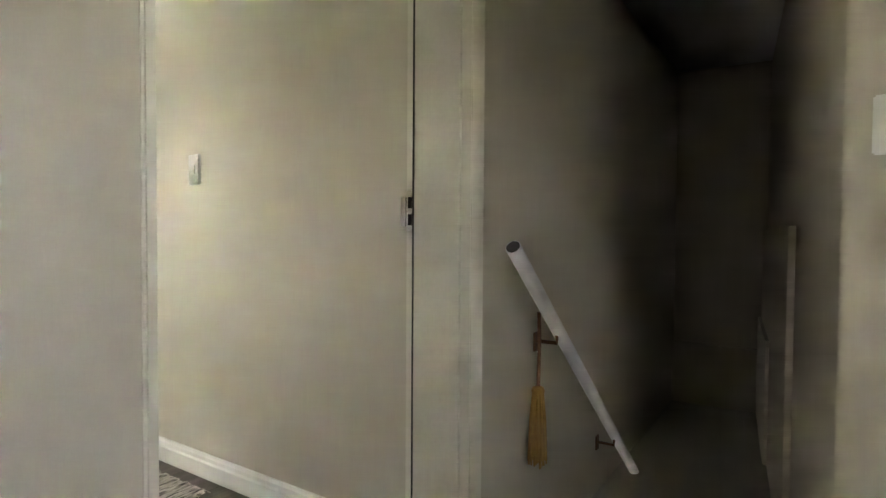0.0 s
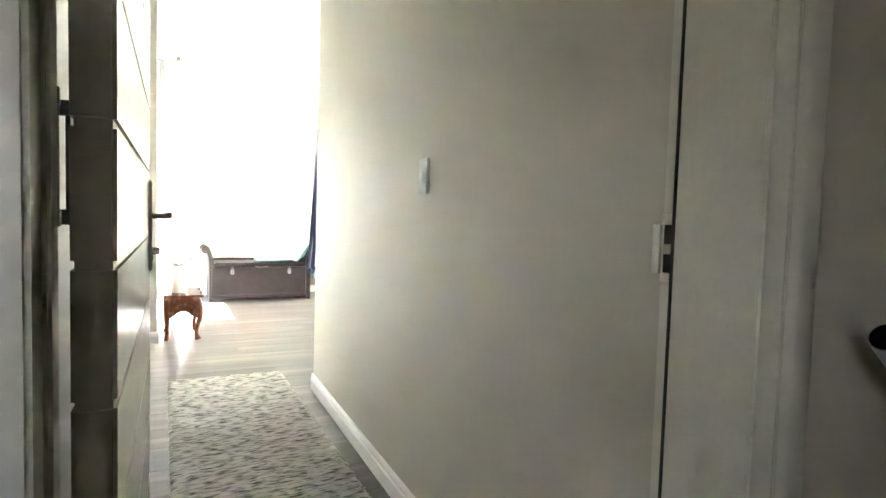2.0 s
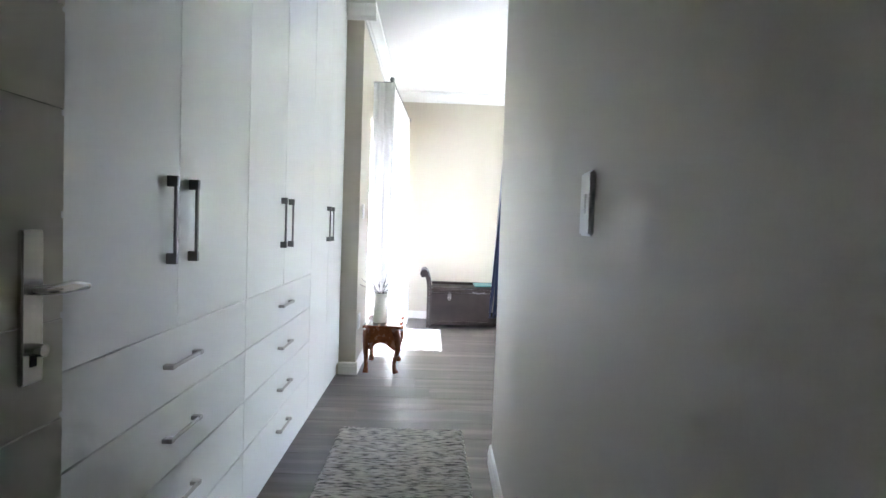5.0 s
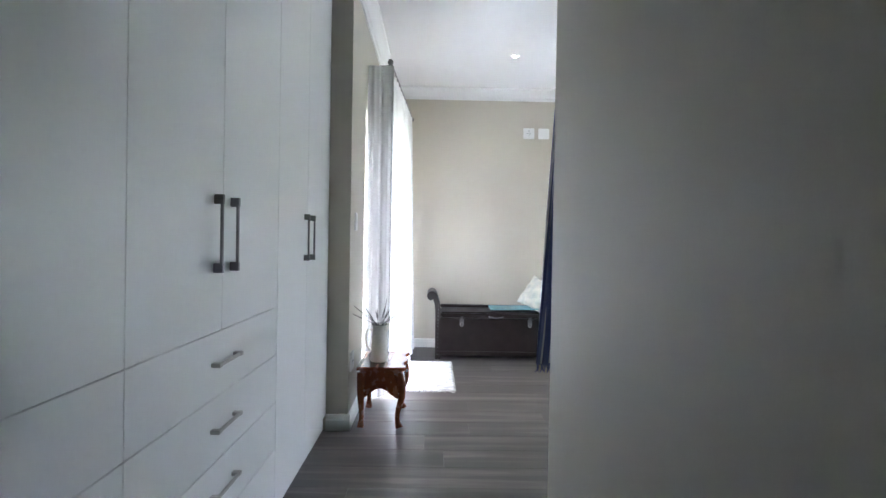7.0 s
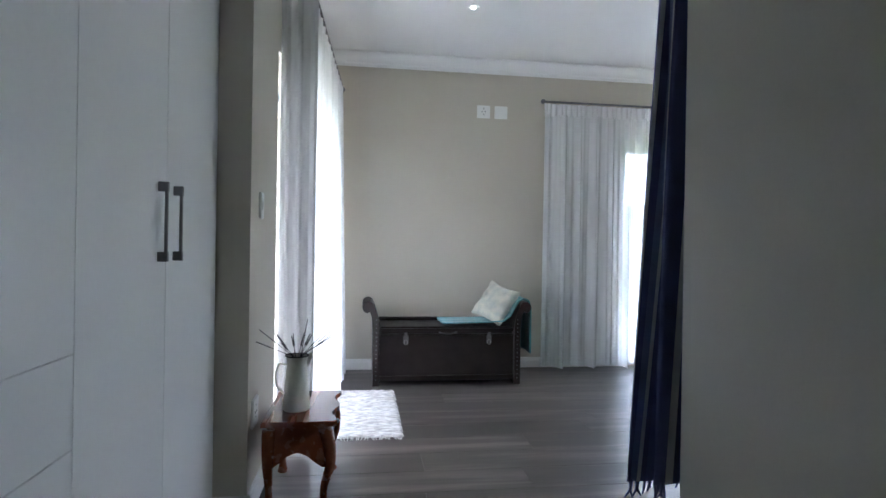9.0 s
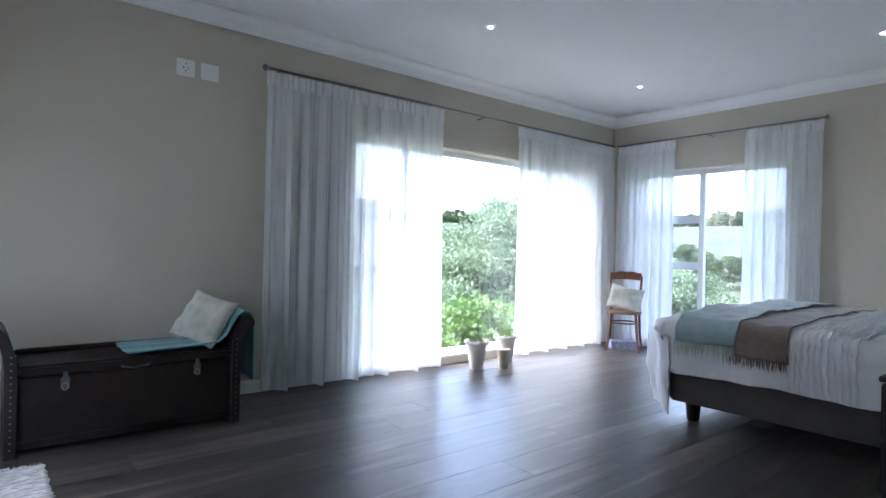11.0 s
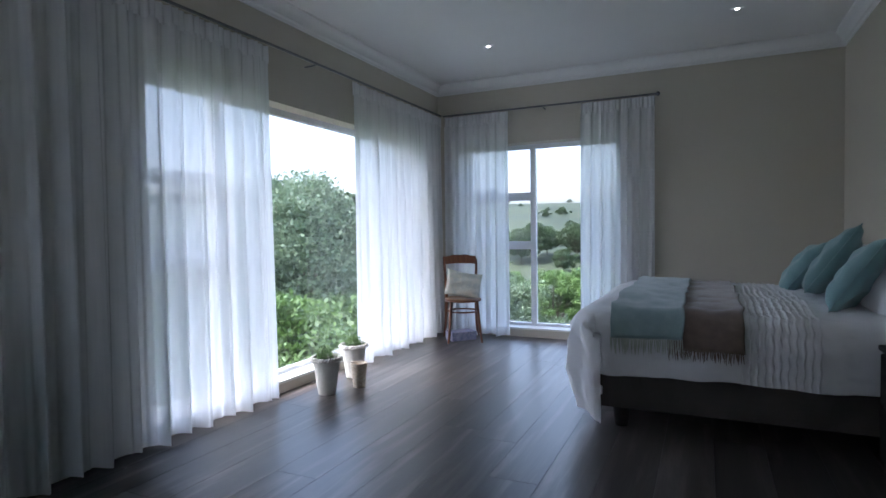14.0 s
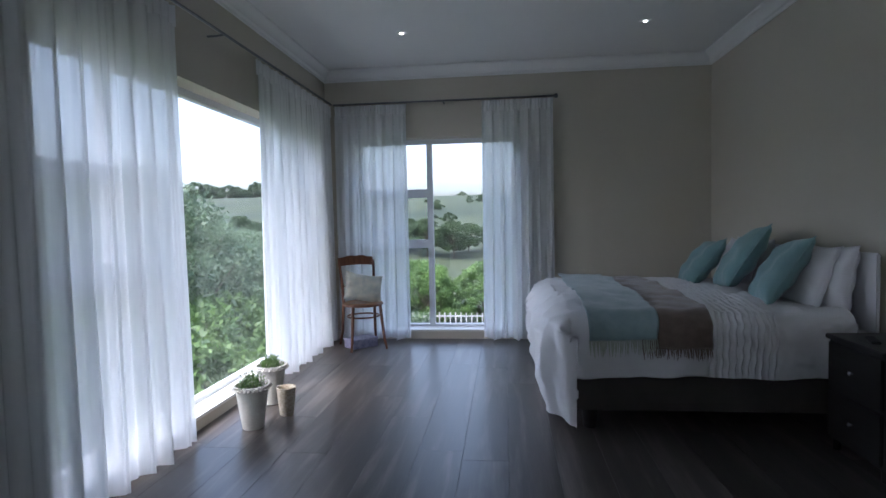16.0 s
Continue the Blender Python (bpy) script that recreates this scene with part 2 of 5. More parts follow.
def leaf_mat(name, col, col2):
    m, t, b = nodes_of(name)
    L, N = t.links.new, t.nodes.new
    g, tc, n = N("ShaderNodeNewGeometry"), N("ShaderNodeTexCoord"), N("ShaderNodeTexNoise")
    n.inputs["Scale"].default_value = 0.9
    L(tc.outputs["Object"], n.inputs["Vector"])
    add = N("ShaderNodeMath")
    add.operation = "MULTIPLY_ADD"
    add.inputs[1].default_value = 0.4
    L(g.outputs["Random Per Island"], add.inputs[0])
    sub = N("ShaderNodeMath")
    sub.operation = "MULTIPLY"
    sub.inputs[1].default_value = 0.7
    L(n.outputs[0], sub.inputs[0])
    L(sub.outputs[0], add.inputs[2])
    ramp = N("ShaderNodeValToRGB")
    ramp.color_ramp.elements[0].position, ramp.color_ramp.elements[1].position = 0.3, 0.75
    ramp.color_ramp.elements[0].color, ramp.color_ramp.elements[1].color = (*col2, 1), (*col, 1)
    L(add.outputs[0], ramp.inputs[0])
    L(ramp.outputs[0], b.inputs["Base Color"])
    b.inputs["Roughness"].default_value = 0.5
    tr, mx = N("ShaderNodeBsdfTranslucent"), N("ShaderNodeMixShader")
    L(ramp.outputs[0], tr.inputs[0])
    mx.inputs[0].default_value = 0.3
    L(b.outputs[0], mx.inputs[1])
    L(tr.outputs[0], mx.inputs[2])
    L(mx.outputs[0], t.nodes["Material Output"].inputs["Surface"])
    return m


def glass_mat():
    """Thin window glass: clear, with a faint reflection."""
    m, t, b = nodes_of("window_glass")
    L, N = t.links.new, t.nodes.new
    tp, gl, mx = N("ShaderNodeBsdfTransparent"), N("ShaderNodeBsdfGlossy"), N("ShaderNodeMixShader")
    tp.inputs[0].default_value = (0.97, 0.985, 0.985, 1)
    gl.inputs["Roughness"].default_value = 0.03
    mx.inputs[0].default_value = 0.04
    L(tp.outputs[0], mx.inputs[1])
    L(gl.outputs[0], mx.inputs[2])
    L(mx.outputs[0], t.nodes["Material Output"].inputs["Surface"])
    return m


def rug_mat(name, light, dark, freq):
    """Hand-woven rag rug: short flecks of dark yarn in a pale weave."""
    m, t, b = nodes_of(name)
    L, N = t.links.new, t.nodes.new
    tc, mp = N("ShaderNodeTexCoord"), N("ShaderNodeMapping")
    mp.inputs["Scale"].default_value = (17, freq, 1)
    L(tc.outputs["Object"], mp.inputs["Vector"])
    n, n2 = N("ShaderNodeTexNoise"), N("ShaderNodeTexNoise")
    n.inputs["Scale"].default_value, n.inputs["Detail"].default_value = 1.0, 3
    n2.inputs["Scale"].default_value, n2.inputs["Detail"].default_value = 0.35, 4
    L(mp.outputs[0], n.inputs["Vector"])
    L(mp.outputs[0], n2.inputs["Vector"])
    r = N("ShaderNodeValToRGB")
    e = r.color_ramp.elements
    e[0].position, e[0].color = 0.33, (*dark, 1)
    e[1].position, e[1].color = 0.54, (*light, 1)
    k = r.color_ramp.elements.new(0.42)
    k.color = (*[(a + c) / 2.4 for a, c in zip(light, dark)], 1)
    L(n.outputs[0], r.inputs[0])
    r2 = N("ShaderNodeValToRGB")
    r2.color_ramp.elements[0].position, r2.color_ramp.elements[0].color = 0.3, (0.72, 0.7, 0.66, 1)
    r2.color_ramp.elements[1].position, r2.color_ramp.elements[1].color = 0.6, (1, 1, 1, 1)
    L(n2.outputs[0], r2.inputs[0])
    mix = N("ShaderNodeMix")
    mix.data_type, mix.blend_type = "RGBA", "MULTIPLY"
    mix.inputs["Factor"].default_value = 1
    L(r.outputs[0], mix.inputs[6])
    L(r2.outputs[0], mix.inputs[7])
    L(mix.outputs[2], b.inputs["Base Color"])
    b.inputs["Roughness"].default_value = 0.95
    bp = N("ShaderNodeBump")
    bp.inputs["Strength"].default_value, bp.inputs["Distance"].default_value = 0.8, 0.004
    L(n.outputs[0], bp.inputs["Height"])
    L(bp.outputs[0], b.inputs["Normal"])
    return m


def stripe_mat():
    """Navy cotton with woven pale stripes along its length; u runs across the cloth."""
    m, t, b = nodes_of("navy_striped_cotton")
    L, N = t.links.new, t.nodes.new
    uv, sep = N("ShaderNodeUVMap"), N("ShaderNodeSeparateXYZ")
    L(uv.outputs[0], sep.inputs[0])
    mul, fr = N("ShaderNodeMath"), N("ShaderNodeMath")
    mul.operation, fr.operation = "MULTIPLY", "FRACT"
    mul.inputs[1].default_value = 26
    L(sep.outputs[0], mul.inputs[0])
    L(mul.outputs[0], fr.inputs[0])
    r = N("ShaderNodeValToRGB")
    r.color_ramp.interpolation = "CONSTANT"
    e = r.color_ramp.elements
    e[0].position, e[0].color = 0.0, (0.10, 0.125, 0.32, 1)
    e[1].position, e[1].color = 0.42, (0.74, 0.75, 0.80, 1)
    for p, c in ((0.56, (0.07, 0.085, 0.22, 1)), (0.74, (0.16, 0.19, 0.38, 1)), (0.86, (0.64, 0.65, 0.70, 1)), (0.92, (0.08, 0.10, 0.25, 1))):
        k = e.new(p)
        k.color = c
    L(fr.outputs[0], r.inputs[0])
    tc, n = N("ShaderNodeTexCoord"), N("ShaderNodeTexNoise")
    n.inputs["Scale"].default_value = 400
    L(tc.outputs["Object"], n.inputs["Vector"])
    bp = N("ShaderNodeBump")
    bp.inputs["Strength"].default_value, bp.inputs["Distance"].default_value = 0.4, 0.001
    L(n.outputs[0], bp.inputs["Height"])
    L(bp.outputs[0], b.inputs["Normal"])
    L(r.outputs[0], b.inputs["Base Color"])
    b.inputs["Roughness"].default_value = 0.8
    return m


def ground_mat():
    m, t, b = nodes_of("meadow_grass")
    L, N = t.links.new, t.nodes.new
    tc = N("ShaderNodeTexCoord")
    n1, n2 = N("ShaderNodeTexNoise"), N("ShaderNodeTexNoise")
    n1.inputs["Scale"].default_value, n1.inputs["Detail"].default_value = 0.055, 8
    n2.inputs["Scale"].default_value, n2.inputs["Detail"].default_value = 1.5, 6
    for k in (n1, n2):
        L(tc.outputs["Object"], k.inputs["Vector"])
    r = N("ShaderNodeValToRGB")
    e = r.color_ramp.elements
    e[0].position, e[0].color = 0.38, (0.012, 0.024, 0.008, 1)
    e[1].position, e[1].color = 0.62, (0.037, 0.049, 0.019, 1)
    L(n1.outputs[0], r.inputs[0])
    mix = N("ShaderNodeMix")
    mix.data_type, mix.blend_type = "RGBA", "MULTIPLY"
    mix.inputs["Factor"].default_value = 0.6
    r2 = N("ShaderNodeValToRGB")
    r2.color_ramp.elements[0].position, r2.color_ramp.elements[0].color = 0.3, (0.55, 0.58, 0.5, 1)
    r2.color_ramp.elements[1].position = 0.7
    L(n2.outputs[0], r2.inputs[0])
    L(r.outputs[0], mix.inputs[6])
    L(r2.outputs[0], mix.inputs[7])
    L(mix.outputs[2], b.inputs["Base Color"])
    b.inputs["Roughness"].default_value = 0.95
    return m


def glow_mat(name, col, strength):
    m, t, b = nodes_of(name)
    b.inputs["Base Color"].default_value = (*col, 1)
    b.inputs["Emission Color"].default_value = (*col, 1)
    b.inputs["Emission Strength"].default_value = strength
    return m


M_PLANK = plank_mat()
M_SHEER = cloth_mat("sheer_voile", (0.93, 0.945, 0.955), 0.11, 0.46)
M_HEADING = cloth_mat("curtain_heading", (0.90, 0.91, 0.92), 0.01, 0.40)
# voile again, greyed and made opaque so the gathered edge stays in shade
M_FOLD_SHADE = cloth_mat("gathered_edge_shaded", (0.70, 0.71, 0.72), 0.0, 0.10)
M_GLASS = glass_mat()
M_RUG1 = rug_mat("grey_flecked_rag", (0.62, 0.60, 0.55), (0.07, 0.07, 0.075), 105)
M_RUG2 = rug_mat("white_rag", (0.74, 0.73, 0.71), (0.42, 0.42, 0.43), 70)
M_STRIPE = stripe_mat()
M_GROUND = ground_mat()
M_SPOT = glow_mat("spot_bulb", (1, 0.97, 0.9), 6)
M_LEAF1 = leaf_mat("tree_leaves", (0.075, 0.115, 0.045), (0.024, 0.046, 0.020))
M_LEAF2 = leaf_mat("shrub_leaves", (0.16, 0.26, 0.07), (0.05, 0.10, 0.026))
M_LEAF3 = leaf_mat("pale_tree_leaves", (0.18, 0.24, 0.135), (0.05, 0.09, 0.048))
M_LEAF4 = leaf_mat("pot_plant_leaves", (0.16, 0.25, 0.07), (0.05, 0.11, 0.03))


# ---- shapes ----
def box(bm, x0, x1, y0, y1, z0, z1, bevel=0.0):
    v = [bm.verts.new((x, y, z)) for z in (z0, z1) for y in (y0, y1) for x in (x0, x1)]
    fs = [bm.faces.new([v[i] for i in f]) for f in ((0, 2, 3, 1), (4, 5, 7, 6), (0, 1, 5, 4), (2, 6, 7, 3), (0, 4, 6, 2), (1, 3, 7, 5))]
    if bevel:
        es = list({e for f in fs for e in f.edges})
        bmesh.ops.bevel(bm, geom=es, offset=bevel, segments=2, affect="EDGES")
    return bm


def boxes(*dims, bevel=0.0):
    bm = bmesh.new()
    for d in dims:
        box(bm, *d, bevel=bevel)
    return bm


def lathe(profile, n=24, centre=(0, 0, 0)):
    """A turned shape from (radius, height) pairs."""
    bm = bmesh.new()
    cx, cy, cz = centre
    rings = []
    for r, z in profile:
        rings.append([bm.verts.new((cx + r * math.cos(2 * math.pi * i / n), cy + r * math.sin(2 * math.pi * i / n), cz + z)) for i in range(n)])
    for a, b in zip(rings, rings[1:]):
        for i in range(n):
            bm.faces.new((a[i], a[(i + 1) % n], b[(i + 1) % n], b[i]))
    bm.faces.new(rings[0][::-1])
    bm.faces.new(rings[-1])
    return bm


def tube(points, radii, n=10, bm=None, squash=1.0):
    """A round bar through points, with a radius at each."""
    bm = bm or bmesh.new()
    pts = [Vector(p) for p in points]
    rings, up0 = [], None
    for i, p in enumerate(pts):
        d = (pts[min(i + 1, len(pts) - 1)] - pts[max(i - 1, 0)]).normalized()
        ref = up0 if up0 is not None and abs(up0.dot(d)) < 0.95 else (Vector((0, 0, 1)) if abs(d.z) < 0.9 else Vector((1, 0, 0)))
        a = d.cross(ref).normalized()
        b = a.cross(d).normalized()
        up0 = b
        r = radii[i] if isinstance(radii, (list, tuple)) else radii
        rings.append([bm.verts.new(p + a * r * math.cos(2 * math.pi * k / n) + b * r * squash * math.sin(2 * math.pi * k / n)) for k in range(n)])
    for q, s in zip(rings, rings[1:]):
        for k in range(n):
            bm.faces.new((q[k], q[(k + 1) % n], s[(k + 1) % n], s[k]))
    bm.faces.new(rings[0][::-1])
    bm.faces.new(rings[-1])
    return bm


def prism(profile, axis, a, b, bm=None):
    """A closed 2D profile run along x or y from a to b; profile in (across, z)."""
    bm = bm or bmesh.new()
    at = (lambda s, p: (s, p[0], p[1])) if axis == "x" else (lambda s, p: (p[0], s, p[1]))
    r0, r1 = [[bm.verts.new(at(s, p)) for p in profile] for s in (a, b)]
    n = len(profile)
    for i in range(n):
        bm.faces.new((r0[i], r0[(i + 1) % n], r1[(i + 1) % n], r1[i]))
    bm.faces.new(r0[::-1])
    bm.faces.new(r1)
    return bm


def sheet(nu, nv, at, uvs=False):
    """A grid of nu x nv cells through at(u, v), as mesh data."""
    vs = [at(i / nu, j / nv) for j in range(nv + 1) for i in range(nu + 1)]
    fs = [(j * (nu + 1) + i, j * (nu + 1) + i + 1, (j + 1) * (nu + 1) + i + 1, (j + 1) * (nu + 1) + i) for j in range(nv) for i in range(nu)]
    me = bpy.data.meshes.new("sheet")
    me.from_pydata([tuple(v) for v in vs], [], fs)
    if uvs:
        lay = me.uv_layers.new(name="UVMap")
        for poly in me.polygons:
            for li in poly.loop_indices:
                vi = me.loops[li].vertex_index
                lay.data[li].uv = ((vi % (nu + 1)) / nu, (vi // (nu + 1)) / nv)
    return me


def mesh_of(bm, material, smooth=False, angle=40):
    if isinstance(bm, bmesh.types.BMesh):
        bmesh.ops.recalc_face_normals(bm, faces=bm.faces)
        me = bpy.data.meshes.new("shape")
        bm.to_mesh(me)
        bm.free()
    else:
        me = bm
    me.materials.clear()
    me.materials.append(material)
    if smooth:
        me.shade_smooth()
        if angle < 180:
            me.set_sharp_from_angle(angle=radians(angle))
    return me


def part(name, bm, material, parent=None, label="", smooth=True, angle=40, at=None):
    """One mesh object, under a thing or a part."""
    ob = new(name, mesh_of(bm, material, smooth, angle))
    if at is not None:
        ob.matrix_basis = at
    if parent is not None:
        ob.parent = parent
    if label:
        ob["label"] = label
    return ob


def thing(name, label, category, m=None, group="", kind=""):
    ob = new(name)
    ob.empty_display_size = 0.1
    if m is not None:
        ob.matrix_basis = m
    return tagged(ob, label, category, group, kind)


def structure(name, bm, material, label, category="wall", smooth=False, angle=40):
    return tagged(part(name, bm, material, smooth=smooth, angle=angle), label, category, kind="structure")


# ---- plan ----
CEIL = 2.84
WN, WE, WW, WS = 8.72, 7.25, 0.515, 4.80        # inner faces of the bedroom
HALL_E, HALL_END = 1.35, 4.30                   # passage wall and its end
HALL_X1 = 1.405                                 # the passage wall runs slightly out of square
CUP, CUP_END = 0.385, 5.93                       # cupboard fronts
DW0, DW1 = 1.33, 1.50                           # wall with the door
DX0, DX1, DOOR_H = 0.472, 1.33, 2.06            # door opening
NX0, NX1, NZ0, NZ1 = 3.45, 6.78, 0.07, 2.12     # north window
EY0, EY1, EZ0, EZ1 = 6.70, 8.42, 0.08, 2.12     # east window
WY0, WY1, WZ1 = 6.61, 8.25, 2.12                # west glass door
T = 0.28
SZ = 2.12                                       # soffit over the stairs

structure("wall_north", boxes((0.0, NX0, WN, WN + T, 0, CEIL), (NX1, WE + T, WN, WN + T, 0, CEIL), (NX0, NX1, WN, WN + T, NZ1, CEIL), (NX0, NX1, WN, WN + T, -0.2, NZ0)),
          M_WALL, "warm grey painted plaster wall with a wide window")
structure("wall_east", boxes((WE, WE + T, WS - 0.14, EY0, 0, CEIL), (WE, WE + T, EY1, WN, 0, CEIL), (WE, WE + T, EY0, EY1, EZ1, CEIL), (WE, WE + T, EY0, EY1, -0.2, EZ0)),
          M_WALL, "warm grey painted plaster wall with a tall window")
structure("wall_west", boxes((WW - T, WW, CUP_END, WY0, 0, CEIL), (WW - T, WW, WY1, WN, 0, CEIL), (WW - T, WW, WY0, WY1, WZ1, CEIL)),
          M_WALL, "warm grey painted plaster wall with a glass door")
structure("wall_cupboard_back", boxes((-0.40, -0.25, DW1, CUP_END, 0, CEIL), (-0.25, WW - T, CUP_END, CUP_END + 0.15, 0, CEIL)), M_WALL, "painted plaster wall behind the cupboards")
structure("wall_south", boxes((3.4, WE, WS - 0.14, WS, 0, CEIL), (3.26, 3.4, HALL_END - 0.14, WS, 0, CEIL), (HALL_X1 + 0.12, 3.26, HALL_END - 0.12, HALL_END, 0, CEIL)),
          M_WALL, "warm grey painted plaster wall behind the bed")


def skewed(profile, z_of, ends):
    """A profile run along the passage wall between two places on the plan."""
    bm = bmesh.new()
    r0, r1 = [[bm.verts.new((x + p, y, z_of + q)) for p, q in profile] for x, y in ends]
    for i in range(len(profile)):
        j = (i + 1) % len(profile)
        bm.faces.new((r0[i], r0[j], r1[j], r1[i]))
    bm.faces.new(r0)
    bm.faces.new(r1)
    return bm


structure("wall_passage", skewed([(0, 0), (0.12, 0), (0.12, CEIL), (0, CEIL)], 0, ((HALL_E - 0.01, DW1), (HALL_X1, HALL_END))), M_WALL, "pale warm grey painted passage wall")
structure("wall_door", boxes((-1.3, DX0 - 0.025, DW0 + 0.04, DW1, 0, CEIL), (DX0 - 0.025, DX1 + 0.03, DW0, DW1, DOOR_H + 0.03, CEIL), (DX1 + 0.03, 4.4, DW0, DW1, -2.9, CEIL)),
          M_WALL, "painted plaster wall round the doorway")
# landing and stairwell
structure("wall_landing_west", boxes((-1.45, -1.3, -1.15, DW1, 0, CEIL)), M_WALL, "painted plaster wall on the landing")
# unseen opening, added and sized to bring daylight onto the landing
structure("wall_landing_south", boxes((-1.3, -1.2, -1.15, -1.0, 0, CEIL), (-0.7, 1.5, -1.15, -1.0, 0, CEIL), (-1.2, -0.7, -1.15, -1.0, 0, 1.48), (-1.2, -0.7, -1.15, -1.0, 1.84, CEIL)),
          M_WALL, "painted plaster wall on the landing")
bm = bmesh.new()
poly = [(1.40, -1.0), (1.40, 0.45), (1.4035, 0.466), (1.411, 0.479), (1.424, 0.487), (1.44, 0.49), (4.28, 0.757), (4.28, 0.55), (1.55, -1.0)]
lo, hi = [[bm.verts.new((x, y, z)) for x, y in poly] for z in (-2.9, CEIL)]
for i in range(len(poly)):
    bm.faces.new((lo[i], lo[(i + 1) % len(poly)], hi[(i + 1) % len(poly)], hi[i]))
bm.faces.new(lo)
bm.faces.new(hi)
structure("wall_stair_south", bm, M_WALL, "painted plaster wall with a rounded corner beside the stairs", smooth=True, angle=35)


def ledge_wall(name, x0, depth, top):
    """A low wall standing proud of the stair wall, with a rounded near corner."""
    y = lambda x, d: 0.4905 + (x - 1.44) * 0.0940 + d
    pts = [(x0, y(x0, 0.001)), (x0, y(x0, depth - 0.02)), (x0 + 0.006, y(x0, depth - 0.006)), (x0 + 0.02, y(x0, depth)), (4.236, y(4.236, depth)), (4.236, y(4.236, 0.001))]
    b = bmesh.new()
    lo_w, hi_w = [[b.verts.new((px, py, z)) for px, py in pts] for z in (-2.9, top)]
    for q in range(len(pts)):
        b.faces.new((lo_w[q], lo_w[(q + 1) % len(pts)], hi_w[(q + 1) % len(pts)], hi_w[q]))
    b.faces.new(lo_w)
    b.faces.new(hi_w)
    structure(name, b, M_WALL, "low painted ledge wall with rounded corner beside the stairs", smooth=True, angle=35)


ledge_wall("wall_ledge_upper", 2.37, 0.03, 1.015)
ledge_wall("wall_ledge_lower", 3.30, 0.05, 0.44)
structure("wall_stair_end", boxes((4.28, 4.42, 0.5, DW0, -2.9, SZ), (4.24, 4.28, 0.72, DW0, -2.9, 0.22)), M_WALL, "painted wall with a ledge at the foot of the stairs")
structure("ceiling", boxes((-1.45, WE + T, -1.15, WN + T, CEIL, CEIL + 0.15)), M_CEIL, "smooth white painted plaster ceiling", "ceiling")
structure("ceiling_stairs", boxes((2.2, 4.42, 0.35, DW0, SZ, SZ + 0.1), (2.2, 2.3, 0.35, DW0, SZ + 0.1, CEIL)), M_CEIL, "white painted soffit over the stairs", "ceiling")
structure("floor_base", boxes((-0.25, WE + T, DW1, WN + T, -0.2, -0.012), (-1.45, 1.43, -1.15, DW1, -0.2, -0.012)), M_DARKGAP, "subfloor under the laminate boards", "floor")

# cornice: coved profile, and skirting with a moulded top
COVE = [(0, 0), (0.012, 0), (0.016, 0.02), (0.03, 0.03), (0.036, 0.06), (0.055, 0.085), (0.085, 0.10), (0.09, 0.118), (0, 0.118)]
SKIRT = [(0, 0), (0.016, 0), (0.016, 0.062), (0.012, 0.070), (0.012, 0.084), (0.006, 0.094), (0, 0.096)]


def run(profile, axis, face, sign, a, b, z, bm=None):
    return prism([(face + sign * p, z + q) for p, q in profile], axis, a, b, bm)


zc = CEIL - 0.118
structure("trim_cornice_north", run(COVE, "x", WN, -1, WW, WE, zc), M_CEIL, "white moulded plaster cornice", "cornice", True)
structure("trim_cornice_east", run(COVE, "y", WE, -1, WS, WN, zc), M_CEIL, "white moulded plaster cornice", "cornice", True)
structure("trim_cornice_south", run(COVE, "x", WS, 1, 3.4, WE, zc), M_CEIL, "white moulded plaster cornice", "cornice", True)
structure("trim_cornice_west", run(COVE, "y", WW, 1, CUP_END, WN, zc, run(COVE, "x", CUP_END, -1, CUP, WW + 0.09, zc)), M_CEIL, "white moulded plaster cornice", "cornice", True)
structure("baseboard_passage", skewed([(-p, q) for p, q in SKIRT], 0, ((HALL_E - 0.0083, DW1 + 0.05), (HALL_X1, HALL_END + 0.016))), M_TRIM, "white moulded skirting board", "skirting", True, 25)
structure("baseboard_corner", run(SKIRT, "x", HALL_END, 1, HALL_X1, 3.26, 0), M_TRIM, "white moulded skirting board", "skirting", True, 25)
structure("baseboard_west", run(SKIRT, "y", WW, 1, CUP_END - 0.016, WY0, 0, run(SKIRT, "x", CUP_END, -1, CUP, WW + 0.016, 0)), M_TRIM, "white moulded skirting board", "skirting", True, 25)
structure("baseboard_west_corner", run(SKIRT, "y", WW, 1, WY1, WN, 0), M_TRIM, "white moulded skirting board", "skirting", True, 25)
structure("baseboard_north", run(SKIRT, "x", WN, -1, WW, NX0 - 0.02, 0, run(SKIRT, "x", WN, -1, NX1 + 0.02, WE, 0)), M_TRIM, "white moulded skirting board", "skirting", True, 25)
structure("baseboard_east", run(SKIRT, "y", WE, -1, WS, EY0 - 0.02, 0, run(SKIRT, "y", WE, -1, EY1 + 0.02, WN, 0)), M_TRIM, "white moulded skirting board", "skirting", True, 25)
structure("baseboard_south", run(SKIRT, "x", WS, 1, 3.4, WE, 0), M_TRIM, "white moulded skirting board", "skirting", True, 25)
structure("baseboard_landing", run(SKIRT, "x", DW0 + 0.04, -1, -1.3, DX0 - 0.03, 0), M_TRIM, "white moulded skirting board", "skirting", True, 25)


